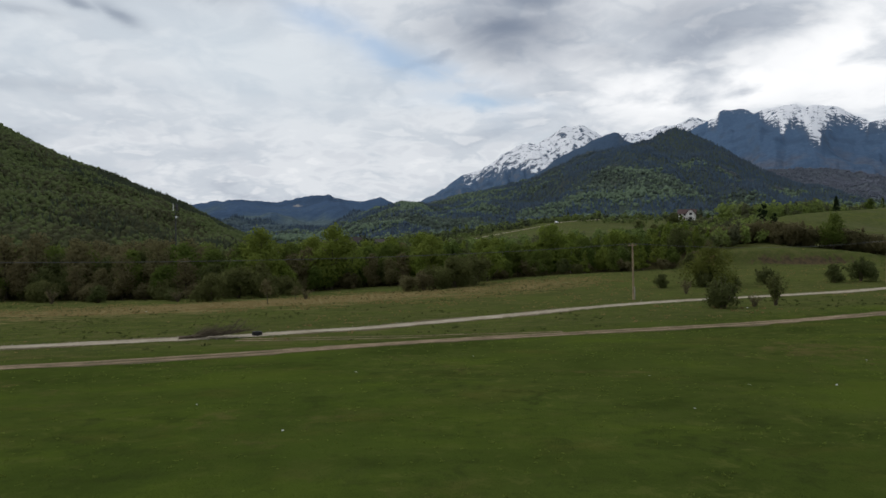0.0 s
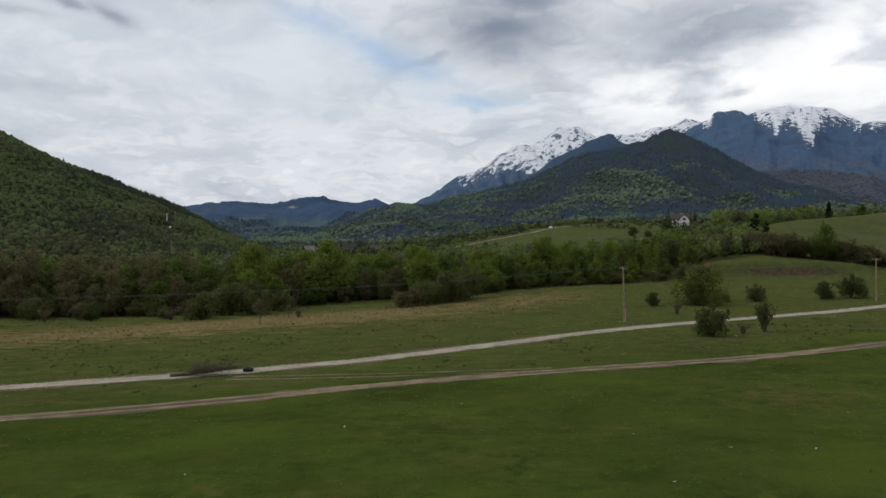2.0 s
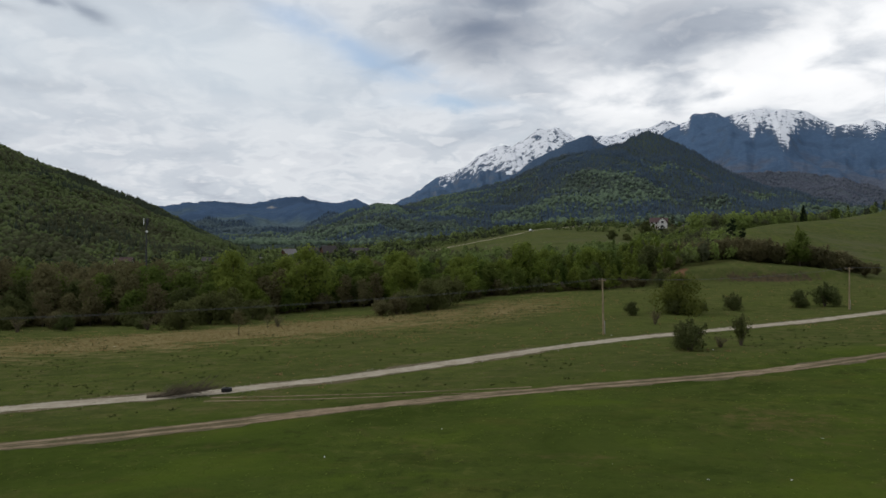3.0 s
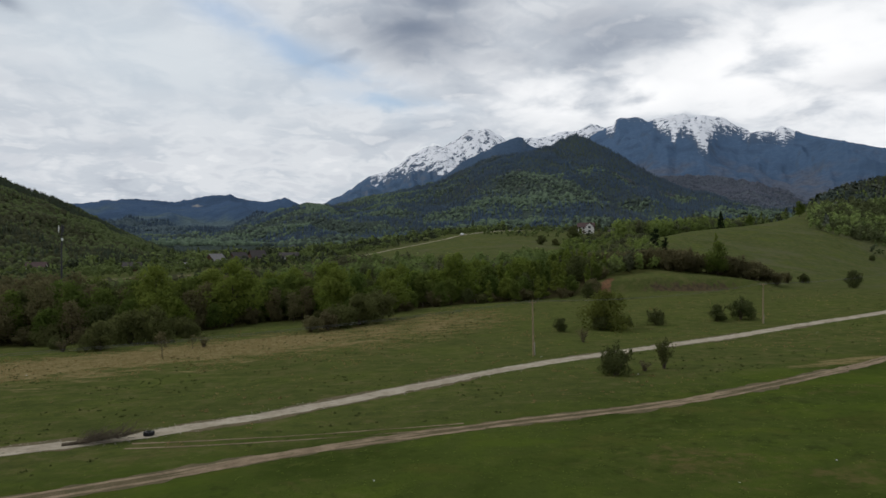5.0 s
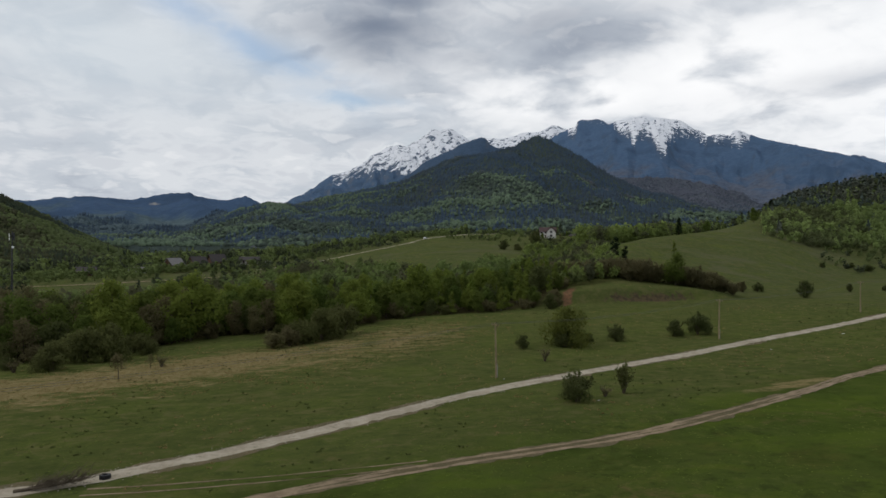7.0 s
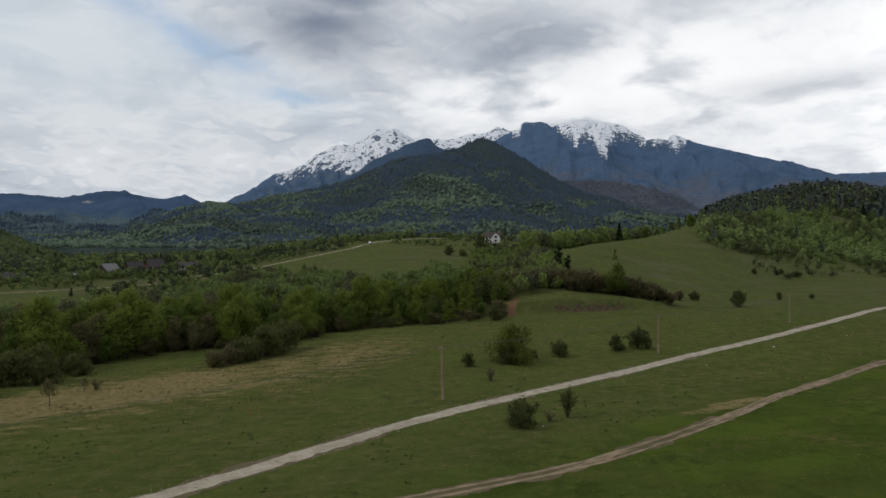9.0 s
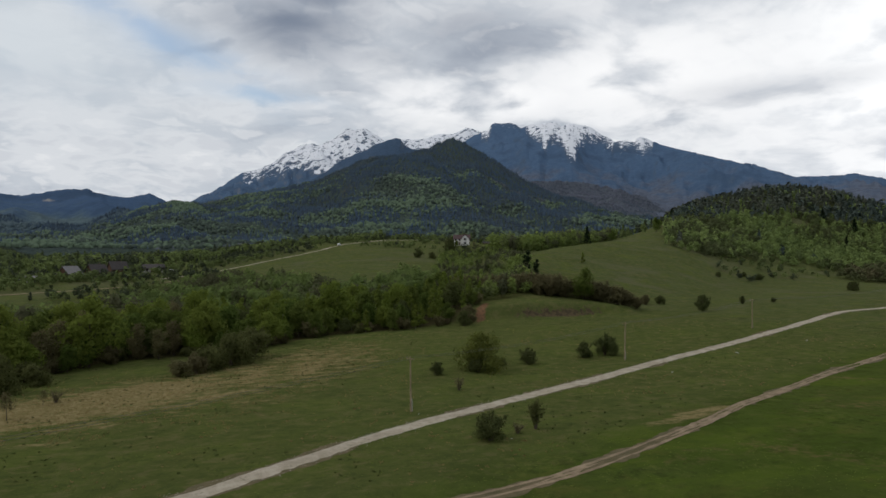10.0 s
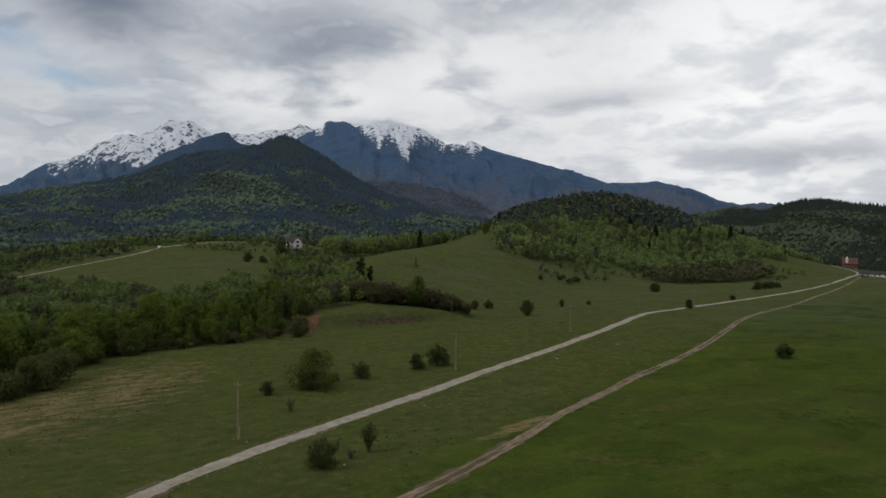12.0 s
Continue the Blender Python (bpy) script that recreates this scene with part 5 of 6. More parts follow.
foot_scrub = scatter(rng, 90, 6.0, lambda x, y: -42 < y - np.interp(x, BIRCH_X, BIRCH_Y) < 2 and vnoise(x / 24, y / 18, 58) > 0.55, (280, 560, 320, 400))
pl = on_ground(valley + yards + scrub + lane_scrub + foot_scrub)
n = len(pl)
crowd("hedge_trees", pl, rng.uniform(2.5, 6.5, n), rng.choice(4, n), YARD_TREES, BELT_MIX, "hedges and fruit trees in the valley", 36)


def clothe(slope, lo, hi, n, height, s_lo, s_hi, leaf, needle, label, seed, firs=0.0, high_firs=0.0, bare=None, green_to=0.45, dark_above=None):
    """Trees over a mountainside: broadleaf, still bare higher up, and firs in stands, more of them higher up."""
    rng = np.random.default_rng(seed)
    az, s = rng.uniform(lo, hi, n), rng.uniform(s_lo ** 1.2, s_hi ** 1.2, n) ** (1 / 1.2)
    p = slope.at(az, s)
    stand = 4.2 * fbm(p[:, 0] / 230, p[:, 1] / 150, seed, 4) + firs + high_firs * s
    if dark_above:                                     # needle and bare woods above a line of its own
        rise = (p[:, 2] - slope.eye) / np.hypot(p[:, 0], p[:, 1]) - np.interp(az, *dark_above) + 0.05 * fbm(p[:, 0] / 220, p[:, 1] / 220, seed + 8, 3)
        stand = stand + 1.1 * smooth(-0.012, 0.012, rise)
    dark = stand + 0.24 * rng.normal(size=n) > 0.0
    wintry = (s + 1.1 * fbm(p[:, 0] / 300, p[:, 1] / 200, seed + 4, 3) > green_to) & ~dark if bare else np.zeros(n, bool)
    green = ~dark & ~wintry
    p = p - (0, 0, height * 0.15)
    tall = height * rng.uniform(0.55, 1.4, n)
    crowd("woodland", p[green], tall[green], rng.integers(0, 3, green.sum()), LUMPS, leaf, label, seed, soft=True)
    if bare:
        crowd("bare_woodland", p[wintry], tall[wintry] * 0.9, rng.integers(0, 3, wintry.sum()), LUMPS, bare, "still bare brown woods high on a mountainside", seed + 2, soft=True)
    crowd("fir_woodland", p[dark], tall[dark] * 1.25, np.full(dark.sum(), 3), LUMPS, needle, "dark fir stands among " + label.split(" ", 1)[1], seed + 1, soft=True)


clothe(MID_PEAK, -16, 38, 46000, 7.2, 0.0, 1.0, MIDPEAK_LEAF_HAZED, MIDPEAK_FIR_HAZED, "mixed woods over a mountainside", 41, -0.12, 0.10, MIDPEAK_BARE_HAZED, 0.85,
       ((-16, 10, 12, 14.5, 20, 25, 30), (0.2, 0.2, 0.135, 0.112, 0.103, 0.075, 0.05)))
clothe(FOOTHILL, 22, 42, 14000, 5.2, 0.1, 1.0, FOOTHILL_BARE_HAZED, FOOTHILL_FIR_HAZED, "bare brown woods over a foothill", 91, -0.15)
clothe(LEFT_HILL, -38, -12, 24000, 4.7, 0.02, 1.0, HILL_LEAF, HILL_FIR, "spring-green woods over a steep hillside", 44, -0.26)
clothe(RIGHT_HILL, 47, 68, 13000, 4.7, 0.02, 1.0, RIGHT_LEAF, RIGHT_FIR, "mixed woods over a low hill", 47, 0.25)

clothe(FAR_RIDGE, -26, 0, 9000, 11.0, 0.0, 0.5, FAR_LEAF_HAZED, FAR_FIR_HAZED, "blue-green woods at the foot of a far ridge", 97, 0.05)
# the dark woods on the valley floor before the far ridge
rng = np.random.default_rng(57)
az_, d_ = np.radians(rng.uniform(-24, 3, 3500)), np.sqrt(rng.uniform(1150 ** 2, 2350 ** 2, 3500))
pl = on_ground(np.column_stack([d_ * np.sin(az_), d_ * np.cos(az_)]))
pl[:, 2] -= np.where(d_ > 1500, 3.0, 0.0)
n = len(pl)
crowd("valley_woodland", pl, rng.uniform(8, 17, n), rng.choice(4, n, p=(0.22, 0.22, 0.22, 0.34)), LUMPS, MIDPEAK_BARE_HAZED, "dark mixed woods on the valley floor", 58, soft=True)


# ---- made things ----
def box(bm, cx, cy, cz, sx, sy, sz, turn=0.0, bevel=0.0):
    made = bmesh.ops.create_cube(bm, size=1.0, matrix=pose(cx, cy, cz, 0, 0, turn) @ Matrix.Diagonal((sx, sy, sz, 1)))
    if bevel:
        edges = list({e for v in made["verts"] for e in v.link_edges})
        bmesh.ops.bevel(bm, geom=edges, offset=bevel, segments=2, affect="EDGES", profile=0.5)


def rod(bm, a, b, r1, r2=None, sides=8):
    a, b = Vector(a), Vector(b)
    m = Matrix.Translation((a + b) / 2) @ (b - a).to_track_quat("Z", "Y").to_matrix().to_4x4()
    bmesh.ops.create_cone(bm, cap_ends=True, segments=sides, radius1=r1, radius2=r1 if r2 is None else r2, depth=(b - a).length, matrix=m)


def made(fill):
    bm = bmesh.new()
    fill(bm)
    return bm


LINE_TURN = 29.0     # the power line runs along the road


def utility_pole(x, y, lean, height=8.0):
    ob = thing("utility_pole", x, y, lies(x, y), LINE_TURN, "weathered wooden pole carrying power lines", "utility pole", "utility poles")
    ob.matrix_basis = ob.matrix_basis @ pose(0, 0, 0, 0, lean, 0)
    part("post", made(lambda b: rod(b, (0, 0, -0.4), (0, 0, height), 0.15, 0.10, 10)), WOOD_POLE, ob)
    part("footing", made(lambda b: box(b, 0.17, 0, 0.75, 0.16, 0.2, 2.2, 0, 0.02)), CONCRETE, ob, "grey concrete stub at the foot")
    part("crossarm", made(lambda b: box(b, 0, 0, height - 0.32, 0.11, 1.5, 0.11, 0, 0.012)), WOOD_POLE, ob)
    for s in (-1, 1):
        part("brace", made(lambda b: rod(b, (0.05, s * 0.5, height - 0.36), (0.05, 0, height - 0.95), 0.018)), STEEL, ob)
        part("insulator", made(lambda b: [rod(b, (0, s * 0.65, height - 0.27), (0, s * 0.65, height - 0.10), 0.03), rod(b, (0, s * 0.65, height - 0.17), (0, s * 0.65, height - 0.06), 0.075, 0.045)]), PORCELAIN, ob)
    return ob


POLES = ((-84, 37, 0.0), (26.9, 98.0, -1.6), (81.3, 127.2, 0.6), (139.2, 155.3, -0.5), (237.3, 189.9, 0.4))
pole_things = [utility_pole(*p) for p in POLES]


def power_line(i, j, side, sag):
    """A sagging cable between two crossarms."""
    bpy.context.view_layer.update()
    a, b = (pole_things[k].matrix_world @ Vector((0, side * 0.65, 7.92)) for k in (i, j))
    cu = bpy.data.curves.new("cable", "CURVE")
    cu.dimensions, cu.bevel_depth, cu.bevel_resolution = "3D", 0.016, 1
    sp = cu.splines.new("POLY")
    sp.points.add(32)
    for k in range(33):
        t = k / 32
        p = a.lerp(b, t) - Vector((0, 0, 4 * sag * t * (1 - t)))
        sp.points[k].co = (*p, 1)
    cu.materials.append(CABLE)
    tagged(new("power_cable", cu), "thin grey power cable slung between poles", "cable", "power cables")


for i in range(len(POLES) - 1):
    for side in (-1, 1):
        power_line(i, i + 1, side, 1.9 if i == 0 else 0.9)


# a big tyre that lies at the roadside
def tyre(x, y, turn):
    ob = thing("tyre", x, y, lies(x, y), turn, "old black tractor tyre lying by the road", "tyre")
    bm = bmesh.new()
    seg, ring = 28, 12
    rows = []
    for i in range(seg):
        a = 2 * math.pi * i / seg
        row = []
        for k in range(ring):
            w = 2 * math.pi * k / ring
            r = 0.31 + 0.12 * math.copysign(abs(math.cos(w)) ** 0.6, math.cos(w))
            z = 0.21 + 0.20 * math.copysign(abs(math.sin(w)) ** 0.6, math.sin(w))
            row.append(bm.verts.new((r * math.cos(a), r * math.sin(a), z)))
        rows.append(row)
    for i in range(seg):
        for k in range(ring):
            p, q = rows[i], rows[(i + 1) % seg]
            bm.faces.new((p[k], q[k], q[(k + 1) % ring], p[(k + 1) % ring]))
    part("casing", bm, RUBBER, ob)
    for i in range(22):
        a = 360 * i / 22
        part("tread_lug", made(lambda b: box(b, 0.432 * math.cos(radians(a)), 0.432 * math.sin(radians(a)), 0.21, 0.03, 0.05, 0.33, a + 12)), RUBBER, ob)


tyre(-16.6, 62.0, 20)


# a felled, leafless treetop beside the road
def brush_pile(x, y, turn):
    ob = thing("fallen_branch", x, y, lies(x, y), turn, "felled leafless treetop with twigs by the road", "branch")
    rng = np.random.default_rng(61)
    part("stem", mesh_of("stem", *tube(rng, [(-2.6, 0, 0.14), (-0.8, 0.1, 0.22), (1.2, 0.0, 0.4), (2.6, 0.2, 0.75)], [0.15, 0.12, 0.07, 0.02], 7), TWIG), TWIG, ob)
    for k in range(3):
        pieces = []
        for _ in range(46):
            t = rng.uniform(-1.6, 2.2)
            root = np.array([t, rng.normal() * 0.15, 0.25 + 0.1 * max(t, 0)])
            ln = rng.uniform(0.9, 2.3)
            d = unit(np.array([rng.uniform(0.2, 1.2), rng.normal() * 0.75, abs(rng.normal()) * 0.36 + 0.06])[None])[0]
            m = root + d * ln * 0.5 + rng.normal(size=3) * 0.06
            pieces.append(tube(rng, [root, m, root + d * ln + (0, 0, -0.05)], [0.03, 0.018, 0.006], 4))
            for _ in range(3):
                e = m + unit(d[None] + rng.normal(size=(1, 3)) * 0.5)[0] * rng.uniform(0.3, 0.8)
                pieces.append(tube(rng, [m, e], [0.011, 0.004], 3))
        part("brushwood", mesh_of("brushwood", *join(pieces), TWIG), TWIG, ob)


brush_pile(-20.2, 60.3, 12)


# ---- houses ----
def gable_roof(bm, w, d, z, rise, over, thick=0.25):
    """A pitched roof with a ridge along x."""
    for s in (-1, 1):
        a = [(-w / 2 - over, s * (d / 2 + over), z - over * rise / (d / 2)), (w / 2 + over, s * (d / 2 + over), z - over * rise / (d / 2)), (w / 2 + over, 0, z + rise), (-w / 2 - over, 0, z + rise)]
        low = [bm.verts.new(p) for p in a]
        up = [bm.verts.new((p[0], p[1], p[2] + thick)) for p in a]
        bm.faces.new(low)
        bm.faces.new(up)
        for k in range(4):
            bm.faces.new((low[k], low[(k + 1) % 4], up[(k + 1) % 4], up[k]))


def house_body(bm, w, d, h, rise):
    pts = [(-w / 2, -d / 2, -0.6), (w / 2, -d / 2, -0.6), (w / 2, d / 2, -0.6), (-w / 2, d / 2, -0.6)]
    low = [bm.verts.new(p) for p in pts]
    up = [bm.verts.new((p[0], p[1], h)) for p in pts]
    ridge = [bm.verts.new((-w / 2, 0, h + rise)), bm.verts.new((w / 2, 0, h + rise))]
    bm.faces.new((low[0], low[1], up[1], up[0]))
    bm.faces.new((low[2], low[3], up[3], up[2]))
    bm.faces.new((low[1], low[2], up[2], ridge[1], up[1]))
    bm.faces.new((low[3], low[0], up[0], ridge[0], up[3]))
    bm.faces.new((up[0], up[1], ridge[1], ridge[0]))
    bm.faces.new((up[2], up[3], ridge[0], ridge[1]))


def window(ob, x, y, z, w, h, face):
    """face: 0 front, 90 right, 180 back, 270 left; a frame set into the wall, with its pane."""
    m = pose(x, y, z, 0, 0, face)
    fr = part("window", made(lambda b: [box(b, s * w / 2, 0, 0, 0.12, 0.16, h + 0.12) for s in (-1, 1)] + [box(b, 0, 0, s * h / 2, w, 0.16, 0.12) for s in (-1, 1)]), TIMBER, ob, "", m)
    part("pane", made(lambda b: box(b, 0, 0.02, 0, w - 0.1, 0.06, h - 0.1)), GLASS_DARK, fr)
    part("sill", made(lambda b: box(b, 0, -0.12, -h / 2 - 0.1, w + 0.3, 0.22, 0.08)), PLASTER, fr)


def house(name, x, y, turn, w, d, h, rise, wall, roof, label, windows, chimney=True, category="house", over=0.6, group=""):
    ob = thing(name, x, y, lies(x, y), turn, label, category, group)
    part("wall", made(lambda b: house_body(b, w, d, h, rise)), wall, ob)
    rf = part("roof", made(lambda b: gable_roof(b, w, d, h, rise, over)), roof, ob)
    if chimney:
        part("chimney", made(lambda b: [box(b, w * 0.22, d * 0.12, h + rise * 0.9, 0.7, 0.7, 1.6), box(b, w * 0.22, d * 0.12, h + rise * 0.9 + 0.85, 0.9, 0.9, 0.12)]), TIMBER, rf)
    for spec in windows:
        window(ob, *spec)
    part("door", made(lambda b: [box(b, -w * 0.12, -d / 2 - 0.03, 1.0, 1.0, 0.12, 2.1), box(b, -w * 0.12, -d / 2 - 0.10, 1.0, 0.8, 0.06, 1.8)]), TIMBER, ob)
    return ob


def front_windows(w, d, rows, n, size=(1.2, 1.3)):
    out = []
    for z in rows:
        for k in range(n):
            x = -w / 2 + w * (k + 0.5) / n
            if z < 2.2 and abs(x + w * 0.12) < 1.4:
                continue
            out.append((x, -d / 2 - 0.02, z, *size, 0))
    return out


# the white villa on the hill meadow
HX, HY = 168.0, 478.0
villa = house("house", HX, HY, -22, 11.2, 8.6, 4.5, 2.9, PLASTER, ROOF_RED, "white two-storey house with a dark red roof", front_windows(11.2, 8.6, (1.5, 3.7), 4) + [(5.62, s, z, 1.2, 1.3, 90) for s in (-2, 2) for z in (1.5, 3.9)])
part("gable", made(lambda b: (house_body(b, 5.0, 5.0, 5.0, 2.2), bmesh.ops.transform(b, matrix=pose(2.6, -3.6, 0, 0, 0, 90), verts=b.verts))), PLASTER, villa, "white gabled bay at the front")
part("gable_roof", made(lambda b: (gable_roof(b, 5.0, 5.0, 5.0, 2.2, 0.5), bmesh.ops.transform(b, matrix=pose(2.6, -3.6, 0, 0, 0, 90), verts=b.verts))), ROOF_RED, villa)
window(villa, 2.6, -6.12, 4.2, 1.6, 1.5, 0)
window(villa, 2.6, -6.12, 1.5, 1.6, 1.5, 0)
part("porch", made(lambda b: [box(b, -7.0, -1.0, 3.0, 3.6, 5.0, 0.2)] + [box(b, -8.6, s, 1.2, 0.25, 0.25, 3.6) for s in (-3.2, 1.2)]), ROOF_RED, villa, "low red-roofed porch on posts")

house("shed", 197.7, 491.7, -20, 17, 4, 2.2, 0.9, TIMBER, ROOF_DARK, "long low brown wooden shed beside a house", front_windows(17, 4, (1.3,), 3, (0.9, 0.7)), False, "shed", 0.4)

# houses in the valley, brown timber with grey and dark roofs
VILLAGE = "valley houses"
for x, y, turn, w, d, h, rise, wall, roof, label in (
        (-78, 424, 58, 10, 8, 2.8, 4.2, TIMBER, ROOF_GREY, "brown timber chalet with a steep grey roof"),
        (-66, 432, 40, 9, 7.5, 2.8, 3.8, TIMBER, ROOF_DARK, "dark timber house with a steep dark roof"),
        (-57, 446, 30, 9, 7.5, 3.0, 4.0, TIMBER, ROOF_DARK, "dark timber house behind fruit trees"),
        (-37, 441, 8, 11, 7, 2.6, 1.8, CONCRETE, ROOF_DARK, "low shed with a dark roof"),
        (-93, 416, 5, 8, 5, 2.2, 1.0, CONCRETE, ROOF_GREY, "low grey outbuilding in a yard"),
        (-124, 420, 14, 10, 7, 2.6, 2.4, TIMBER, ROOF_DARK, "small brown house with a dark roof"),
        (-196, 470, 10, 11, 8, 3.0, 3.0, PLASTER, ROOF_RED, "white house with a red roof in trees")):
    house("house", x, y, turn, w, d, h, rise, wall, roof, label, front_windows(w, d, (1.4,), 3) + [(w * 0.0, -d / 2 - 0.02, h - 0.4, 1.1, 1.0, 0)] * (h > 2.9), group=VILLAGE)
# red-roofed church-like house and long white building at the far end of the road
far_house = house("house", 790, 424, -58, 14, 11, 6.0, 6.0, BRICK, ROOF_BRIGHT, "large house with a bright red roof", front_windows(14, 11, (1.6, 4.6), 4, (1.4, 1.5)), True)
part("turret", made(lambda b: [rod(b, (-3, -4, 5), (-3, -4, 11), 1.3, 1.3, 8), rod(b, (-3, -4, 11), (-3, -4, 14), 1.7, 0.1, 8)]), PLASTER, far_house, "pale turret on the roof")
house("building", 640, 318, -62, 30, 8, 2.6, 2.2, PLASTER, ROOF_DARK, "long low white building by the road", front_windows(30, 8, (1.4,), 7), False, "building")


# a phone mast among trees
def mast(x, y, height):
    ob = thing("phone_mast", x, y, lies(x, y), 15, "slim steel phone mast with white antenna panels", "mast")
    part("tube", made(lambda b: [rod(b, (0, 0, -0.5), (0, 0, height * 0.55), 0.36, 0.28, 12), rod(b, (0, 0, height * 0.55), (0, 0, height), 0.26, 0.16, 12)]), STEEL, ob)
    part("platform", made(lambda b: [rod(b, (0, 0, height - 3.6), (0, 0, height - 3.45), 1.0, 1.0, 12)]), STEEL, ob)
    for k in range(3):
        a = radians(120 * k + 200)
        part("antenna_panel", made(lambda b: box(b, 0.85 * math.cos(a), 0.85 * math.sin(a), height - 1.7, 0.2, 0.36, 2.5, math.degrees(a), 0.05)), PANEL_WHITE if k == 0 else STEEL, ob, "white antenna panel" if k == 0 else "dark antenna panel")
        part("bracket", made(lambda b: rod(b, (0.2 * math.cos(a), 0.2 * math.sin(a), height - 1.7), (0.75 * math.cos(a), 0.75 * math.sin(a), height - 1.7), 0.06)), STEEL, ob)
    part("dish", made(lambda b: rod(b, (0.3, -0.6, height - 5.2), (0.3, -0.85, height - 5.2), 0.15, 0.4, 14)), PANEL_WHITE, ob, "white microwave dish")


mast(-97, 252, 28.0)
for k, (dx, dy, w, h) in enumerate(((3.2, -2, 1.6, 2.4), (6.4, -1.5, 2.2, 2.2), (-2.5, -2.5, 1.0, 2.2))):
    cab = thing("equipment_cabinet", -97 + dx, 252 + dy, lies(-97 + dx, 252 + dy), 15, "white equipment cabinet at the foot of a mast", "cabinet", "mast cabinets")
    part("body", made(lambda b: box(b, 0, 0, h / 2, w, 1.0, h, 0, 0.04)), PAINT_WHITE, cab)
    part("door", made(lambda b: box(b, 0, -0.52, h / 2, w * 0.8, 0.04, h * 0.85, 0, 0.01)), PANEL_WHITE, cab)


# parked vehicles, far off
def parked_car(x, y, turn, paint, label, length=4.2, tall=1.5):
    ob = thing("car", x, y, lies(x, y) + 0.02, turn, label, "car", "parked cars")
    L, H = length, tall
    bm = bmesh.new()
    prof = ((-L / 2, 0.35), (L / 2, 0.35), (L / 2, 0.75), (L * 0.28, 0.92), (L * 0.12, H), (-L * 0.34, H), (-L / 2, 0.95))
    for s in (-0.85, 0.85):
        prev = [bm.verts.new((p, s * (0.85 if q > 1.2 else 1.0), q)) for p, q in prof]
        bm.faces.new(prev)
        if s > 0:
            for k in range(len(prof)):
                bm.faces.new((first[k], first[(k + 1) % len(prof)], prev[(k + 1) % len(prof)], prev[k]))
        first = prev
    bmesh.ops.bevel(bm, geom=bm.edges[:], offset=0.06, segments=2, affect="EDGES", profile=0.5)
    part("body", bm, paint, ob)
    part("side_glass", made(lambda b: box(b, -L * 0.1, 0, H - 0.34, L * 0.42, 1.66, 0.36, 0, 0.03)), GLASS_DARK, ob)
    for px in (-L * 0.31, L * 0.31):
        for py in (-0.78, 0.78):
            wh = part("wheel", made(lambda b: rod(b, (px, py - 0.1, 0.32), (px, py + 0.1, 0.32), 0.32, 0.32, 16)), RUBBER, ob)
            part("rim", made(lambda b: rod(b, (px, py - 0.11, 0.32), (px, py + 0.11, 0.32), 0.19, 0.19, 12)), STEEL, wh)


parked_car(-99, 408, 12, PAINT_WHITE, "white van in a farmyard", 5.0, 2.1)
parked_car(-88, 408, 160, PAINT_WHITE, "white car in a farmyard")
parked_car(-27, 436, 30, PAINT_WHITE, "white car beside a shed")
parked_car(613, 318, -40, PAINT_DARK, "dark car at the end of the road")
parked_car(82, 500, 60, PAINT_WHITE, "white car on a hill lane")

# ---- small things on the ground ----
rng = np.random.default_rng(71)


def pebble_field(name, xy, sizes, material, label, category, flat=0.6):
    v0, f0 = lump(350)
    v0 = (v0 - (0, 0, 0.42)) * (2.0, 2.0, 2.0 * flat)
    p = on_ground(xy, -0.02)
    a = rng.uniform(0, 2 * np.pi, len(p))
    c, s = np.cos(a)[:, None], np.sin(a)[:, None]
    x, y = v0[None, :, 0], v0[None, :, 1] * 0.75
    v = np.stack([x * c - y * s, x * s + y * c, np.broadcast_to(v0[None, :, 2], (len(p), len(v0)))], -1) * sizes[:, None, None] + p[:, None]
    f = (f0[None] + (np.arange(len(p)) * len(v0))[:, None, None]).reshape(-1, 3)
    tagged(new(name, mesh_of(name, v.reshape(-1, 3), f, material, False)), label, category, kind="stuff")


rx, ry, rnx, rny, rs = through_points(ROAD[2:20], 0.06)
pick = rng.choice(len(rx), 1500)
off = np.where(rng.uniform(size=1500) < 0.7, 1.0, -1.0) * (1.3 + np.abs(rng.normal(size=1500)) * 0.45)
pebble_field("roadside_stones", np.column_stack([rx[pick] + rnx[pick] * off, ry[pick] + rny[pick] * off]), 0.03 + 0.07 * rng.uniform(0, 1, 1500) ** 2, STONE, "loose pale stones along the gravel road", "stones")
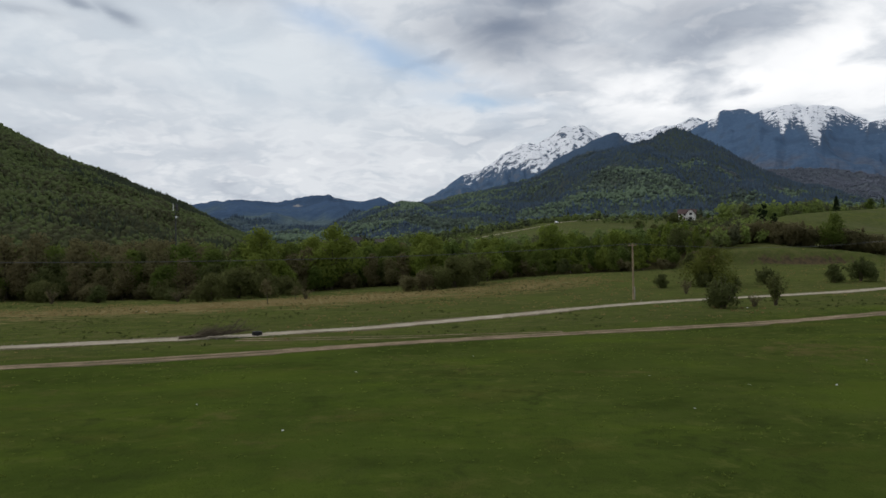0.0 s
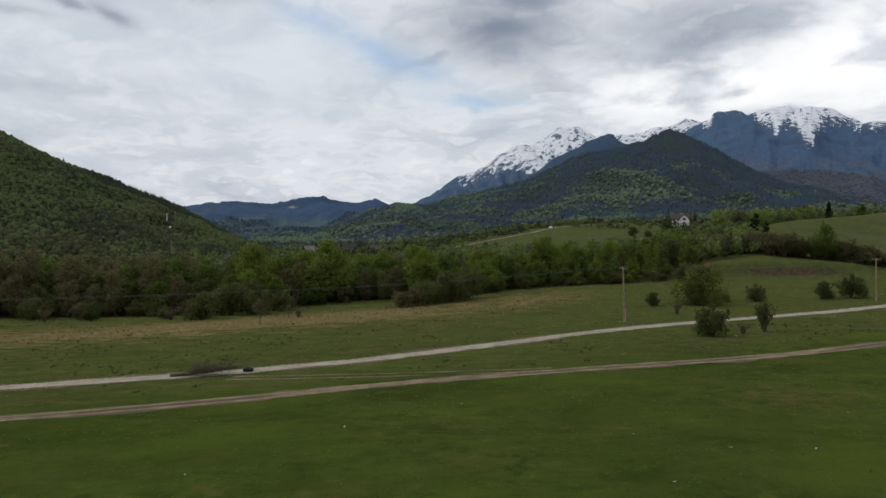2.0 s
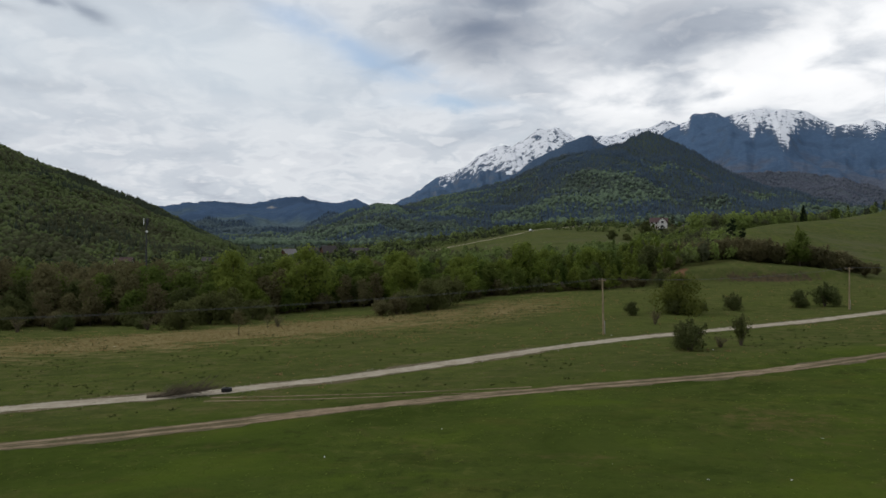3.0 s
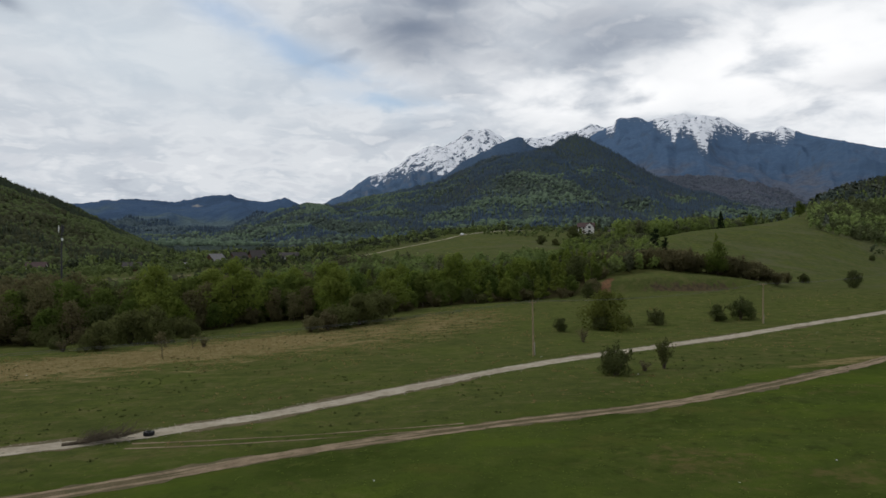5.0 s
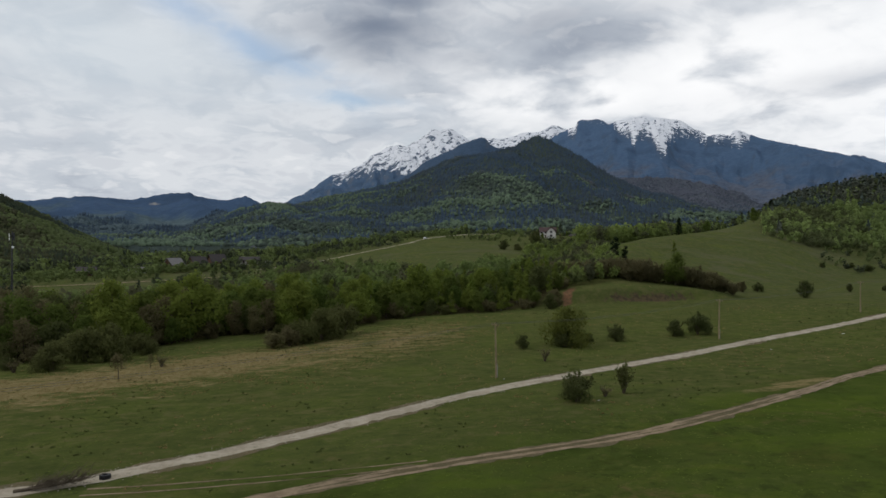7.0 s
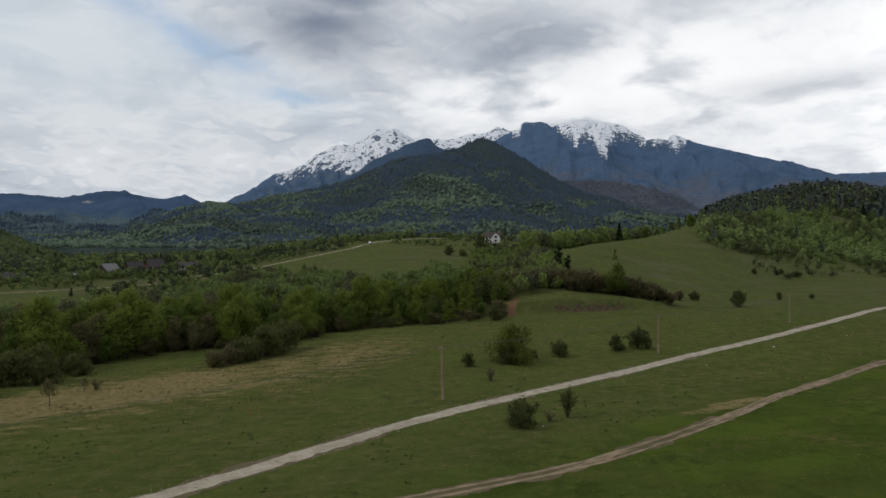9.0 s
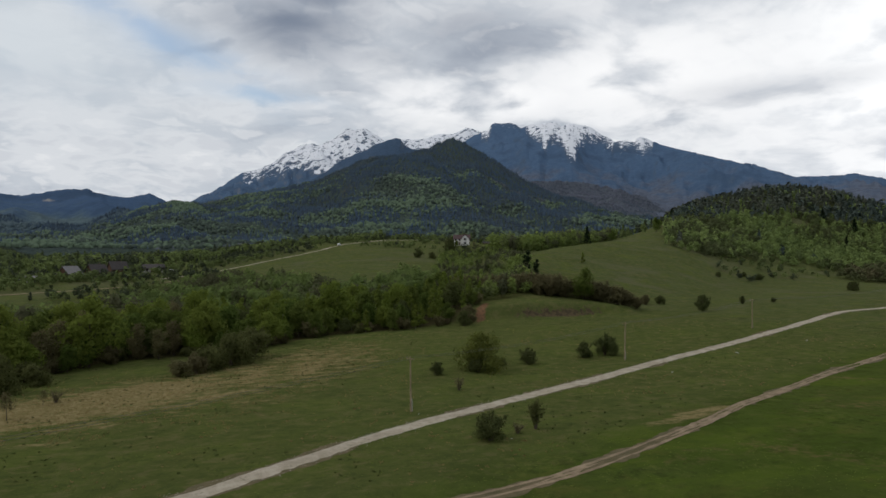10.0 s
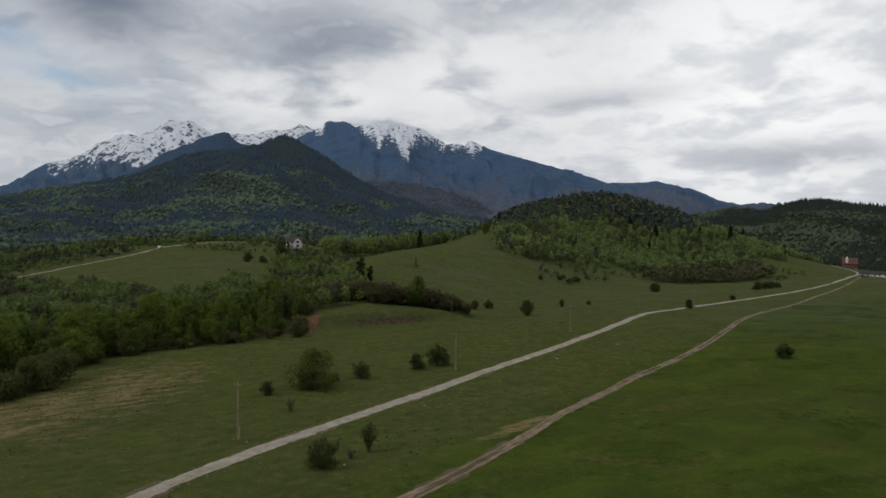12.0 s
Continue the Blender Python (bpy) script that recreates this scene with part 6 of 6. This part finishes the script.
for x, y, s in ((15, 34, 0.10), (10.5, 29, 0.08), (-5, 40, 0.09), (19, 33.5, 0.07), (21, 30, 0.10), (-11, 31, 0.06), (2, 46, 0.08), (25, 41, 0.08), (-6, 26, 0.07), (27.5, 96, 0.16), (46, 100, 0.14), (34.6, 79.0, 0.16), (82, 112, 0.2), (109.2, 126.2, 0.45), (134.6, 132.0, 0.32),
                (-44, 103, 0.16), (11, 37, 0.06), (34, 44, 0.09)):
    scrap = bmesh.new()
    s *= 0.6
    bmesh.ops.create_grid(scrap, x_segments=4, y_segments=3, size=s)
    for v in scrap.verts:
        v.co.z = 0.05 + s * 0.5 * noise.noise(Vector((v.co.x * 9 + x, v.co.y * 9, y)))
    bmesh.ops.solidify(scrap, geom=scrap.faces[:], thickness=0.006)
    me = bpy.data.meshes.new("scrap")
    scrap.to_mesh(me)
    scrap.free()
    me.materials.append(PAPER)
    ob = new("paper_scrap", me)
    ob.matrix_basis = pose(x, y, lies(x, y), 0, 0, 40 * x)
    tagged(ob, "crumpled white scrap of litter in grass", "litter", "litter in the pasture")


def tufts(name, xy, heights, blades, material, label, seed, width=0.05, lean=0.55):
    """Grass tufts: a few bent blades each, joined."""
    rng = np.random.default_rng(seed)
    p = on_ground(xy, 0.02)
    n = len(p)
    root = p[:, None] + rng.normal(size=(n, blades, 3)) * (0.16, 0.16, 0) * heights[:, None, None] * 3
    tip = root + np.concatenate([rng.normal(size=(n, blades, 2)) * lean, np.ones((n, blades, 1))], -1) * (heights[:, None, None] * rng.uniform(0.6, 1.2, (n, blades, 1)))
    a = rng.uniform(0, np.pi, (n, blades, 1))
    w = np.concatenate([np.cos(a), np.sin(a), 0 * a], -1) * width * rng.uniform(0.7, 1.6, (n, blades, 1))
    v = np.stack([root - w, root + w, tip], 2).reshape(-1, 3)
    tagged(new(name, mesh_of(name, v, np.arange(len(v)).reshape(-1, 3), material, False)), label, "grass", kind="stuff")


BLADE = leaf_material("grass_blades", (0.150, 0.190, 0.040), (0.120, 0.155, 0.032), (0.150, 0.190, 0.040))
STRAW = leaf_material("straw_blades", (0.29, 0.215, 0.095), (0.21, 0.16, 0.068), (0.29, 0.215, 0.095))
az, d = np.radians(rng.uniform(-36, 66, 14000)), 17 + 75 * rng.uniform(0, 1, 14000) ** 0.8
gxy = np.column_stack([d * np.sin(az), d * np.cos(az)])
keep = fbm(gxy[:, 0] / 3.0, gxy[:, 1] / 3.0, 77, 3) > -0.05


def off_roads(xy):
    ok = np.ones(len(xy), bool)
    for line, half in ((ROAD, 2.6), (TRACK, 1.6)):
        lx, ly, _, _, _ = through_points(line, 1.0)
        for k in range(0, len(xy), 4000):
            q = xy[k:k + 4000]
            ok[k:k + 4000] &= (np.hypot(q[:, None, 0] - lx[None], q[:, None, 1] - ly[None]).min(1) > half)
    return ok


gxy = gxy[keep & (rng.uniform(size=len(gxy)) < np.interp(np.hypot(gxy[:, 0], gxy[:, 1]), (17, 45, 80), (0.35, 0.6, 1.0)))]
gxy = gxy[off_roads(gxy)]
tufts("grass_tufts", gxy, 0.035 + 0.07 * rng.uniform(size=len(gxy)) ** 2, 6, BLADE, "short tufts of green pasture grass", 81)
sx, sy = rng.uniform(-120, 50, 30000), rng.uniform(95, 175, 30000)
keep = (straw_amount(sx, sy) * 1.1 + fbm(sx / 5, sy / 5, 12, 3) * 1.4 > 0.55) & (sy < wood_front(sx))
sxy = np.column_stack([sx, sy])[keep]
tufts("dry_grass", sxy, 0.08 + 0.14 * rng.uniform(size=len(sxy)), 5, STRAW, "dry straw-coloured grass along the wood", 82, 0.035, 0.8)
# tussocks that stand up in the rough pasture, some rank and dark, some dry
RANK = leaf_material("rank_grass", (0.062, 0.074, 0.024), (0.048, 0.060, 0.020), (0.062, 0.074, 0.024))
px_, py_ = rng.uniform(-125, 190, 26000), rng.uniform(40, 205, 26000)
open_turf = (rough_turf_amount(px_, py_) > 0.5) & (py_ < np.where(px_ < 82, wood_front(px_) - 3, 205.0)) & (np.hypot(px_, py_) < 235)
clumped = fbm(px_ / 11, py_ / 11, 92, 3)
pasture = np.column_stack([px_, py_])
for clump_name, chosen, blade, words, seed in (("rank_tussocks", (clumped > 0.05) & (rng.uniform(size=len(px_)) < 0.42), RANK, "dark tussocks of rank grass in the pasture", 83),
                                               ("dry_tussocks", (clumped < -0.06) & (rng.uniform(size=len(px_)) < 0.35), STRAW, "pale dry tussocks in the pasture", 84)):
    spots = pasture[open_turf & chosen]
    spots = spots[off_roads(spots)]
    tufts(clump_name, spots, 0.10 + 0.17 * rng.uniform(size=len(spots)) ** 2, 7, blade, words, seed, 0.06, 0.5)
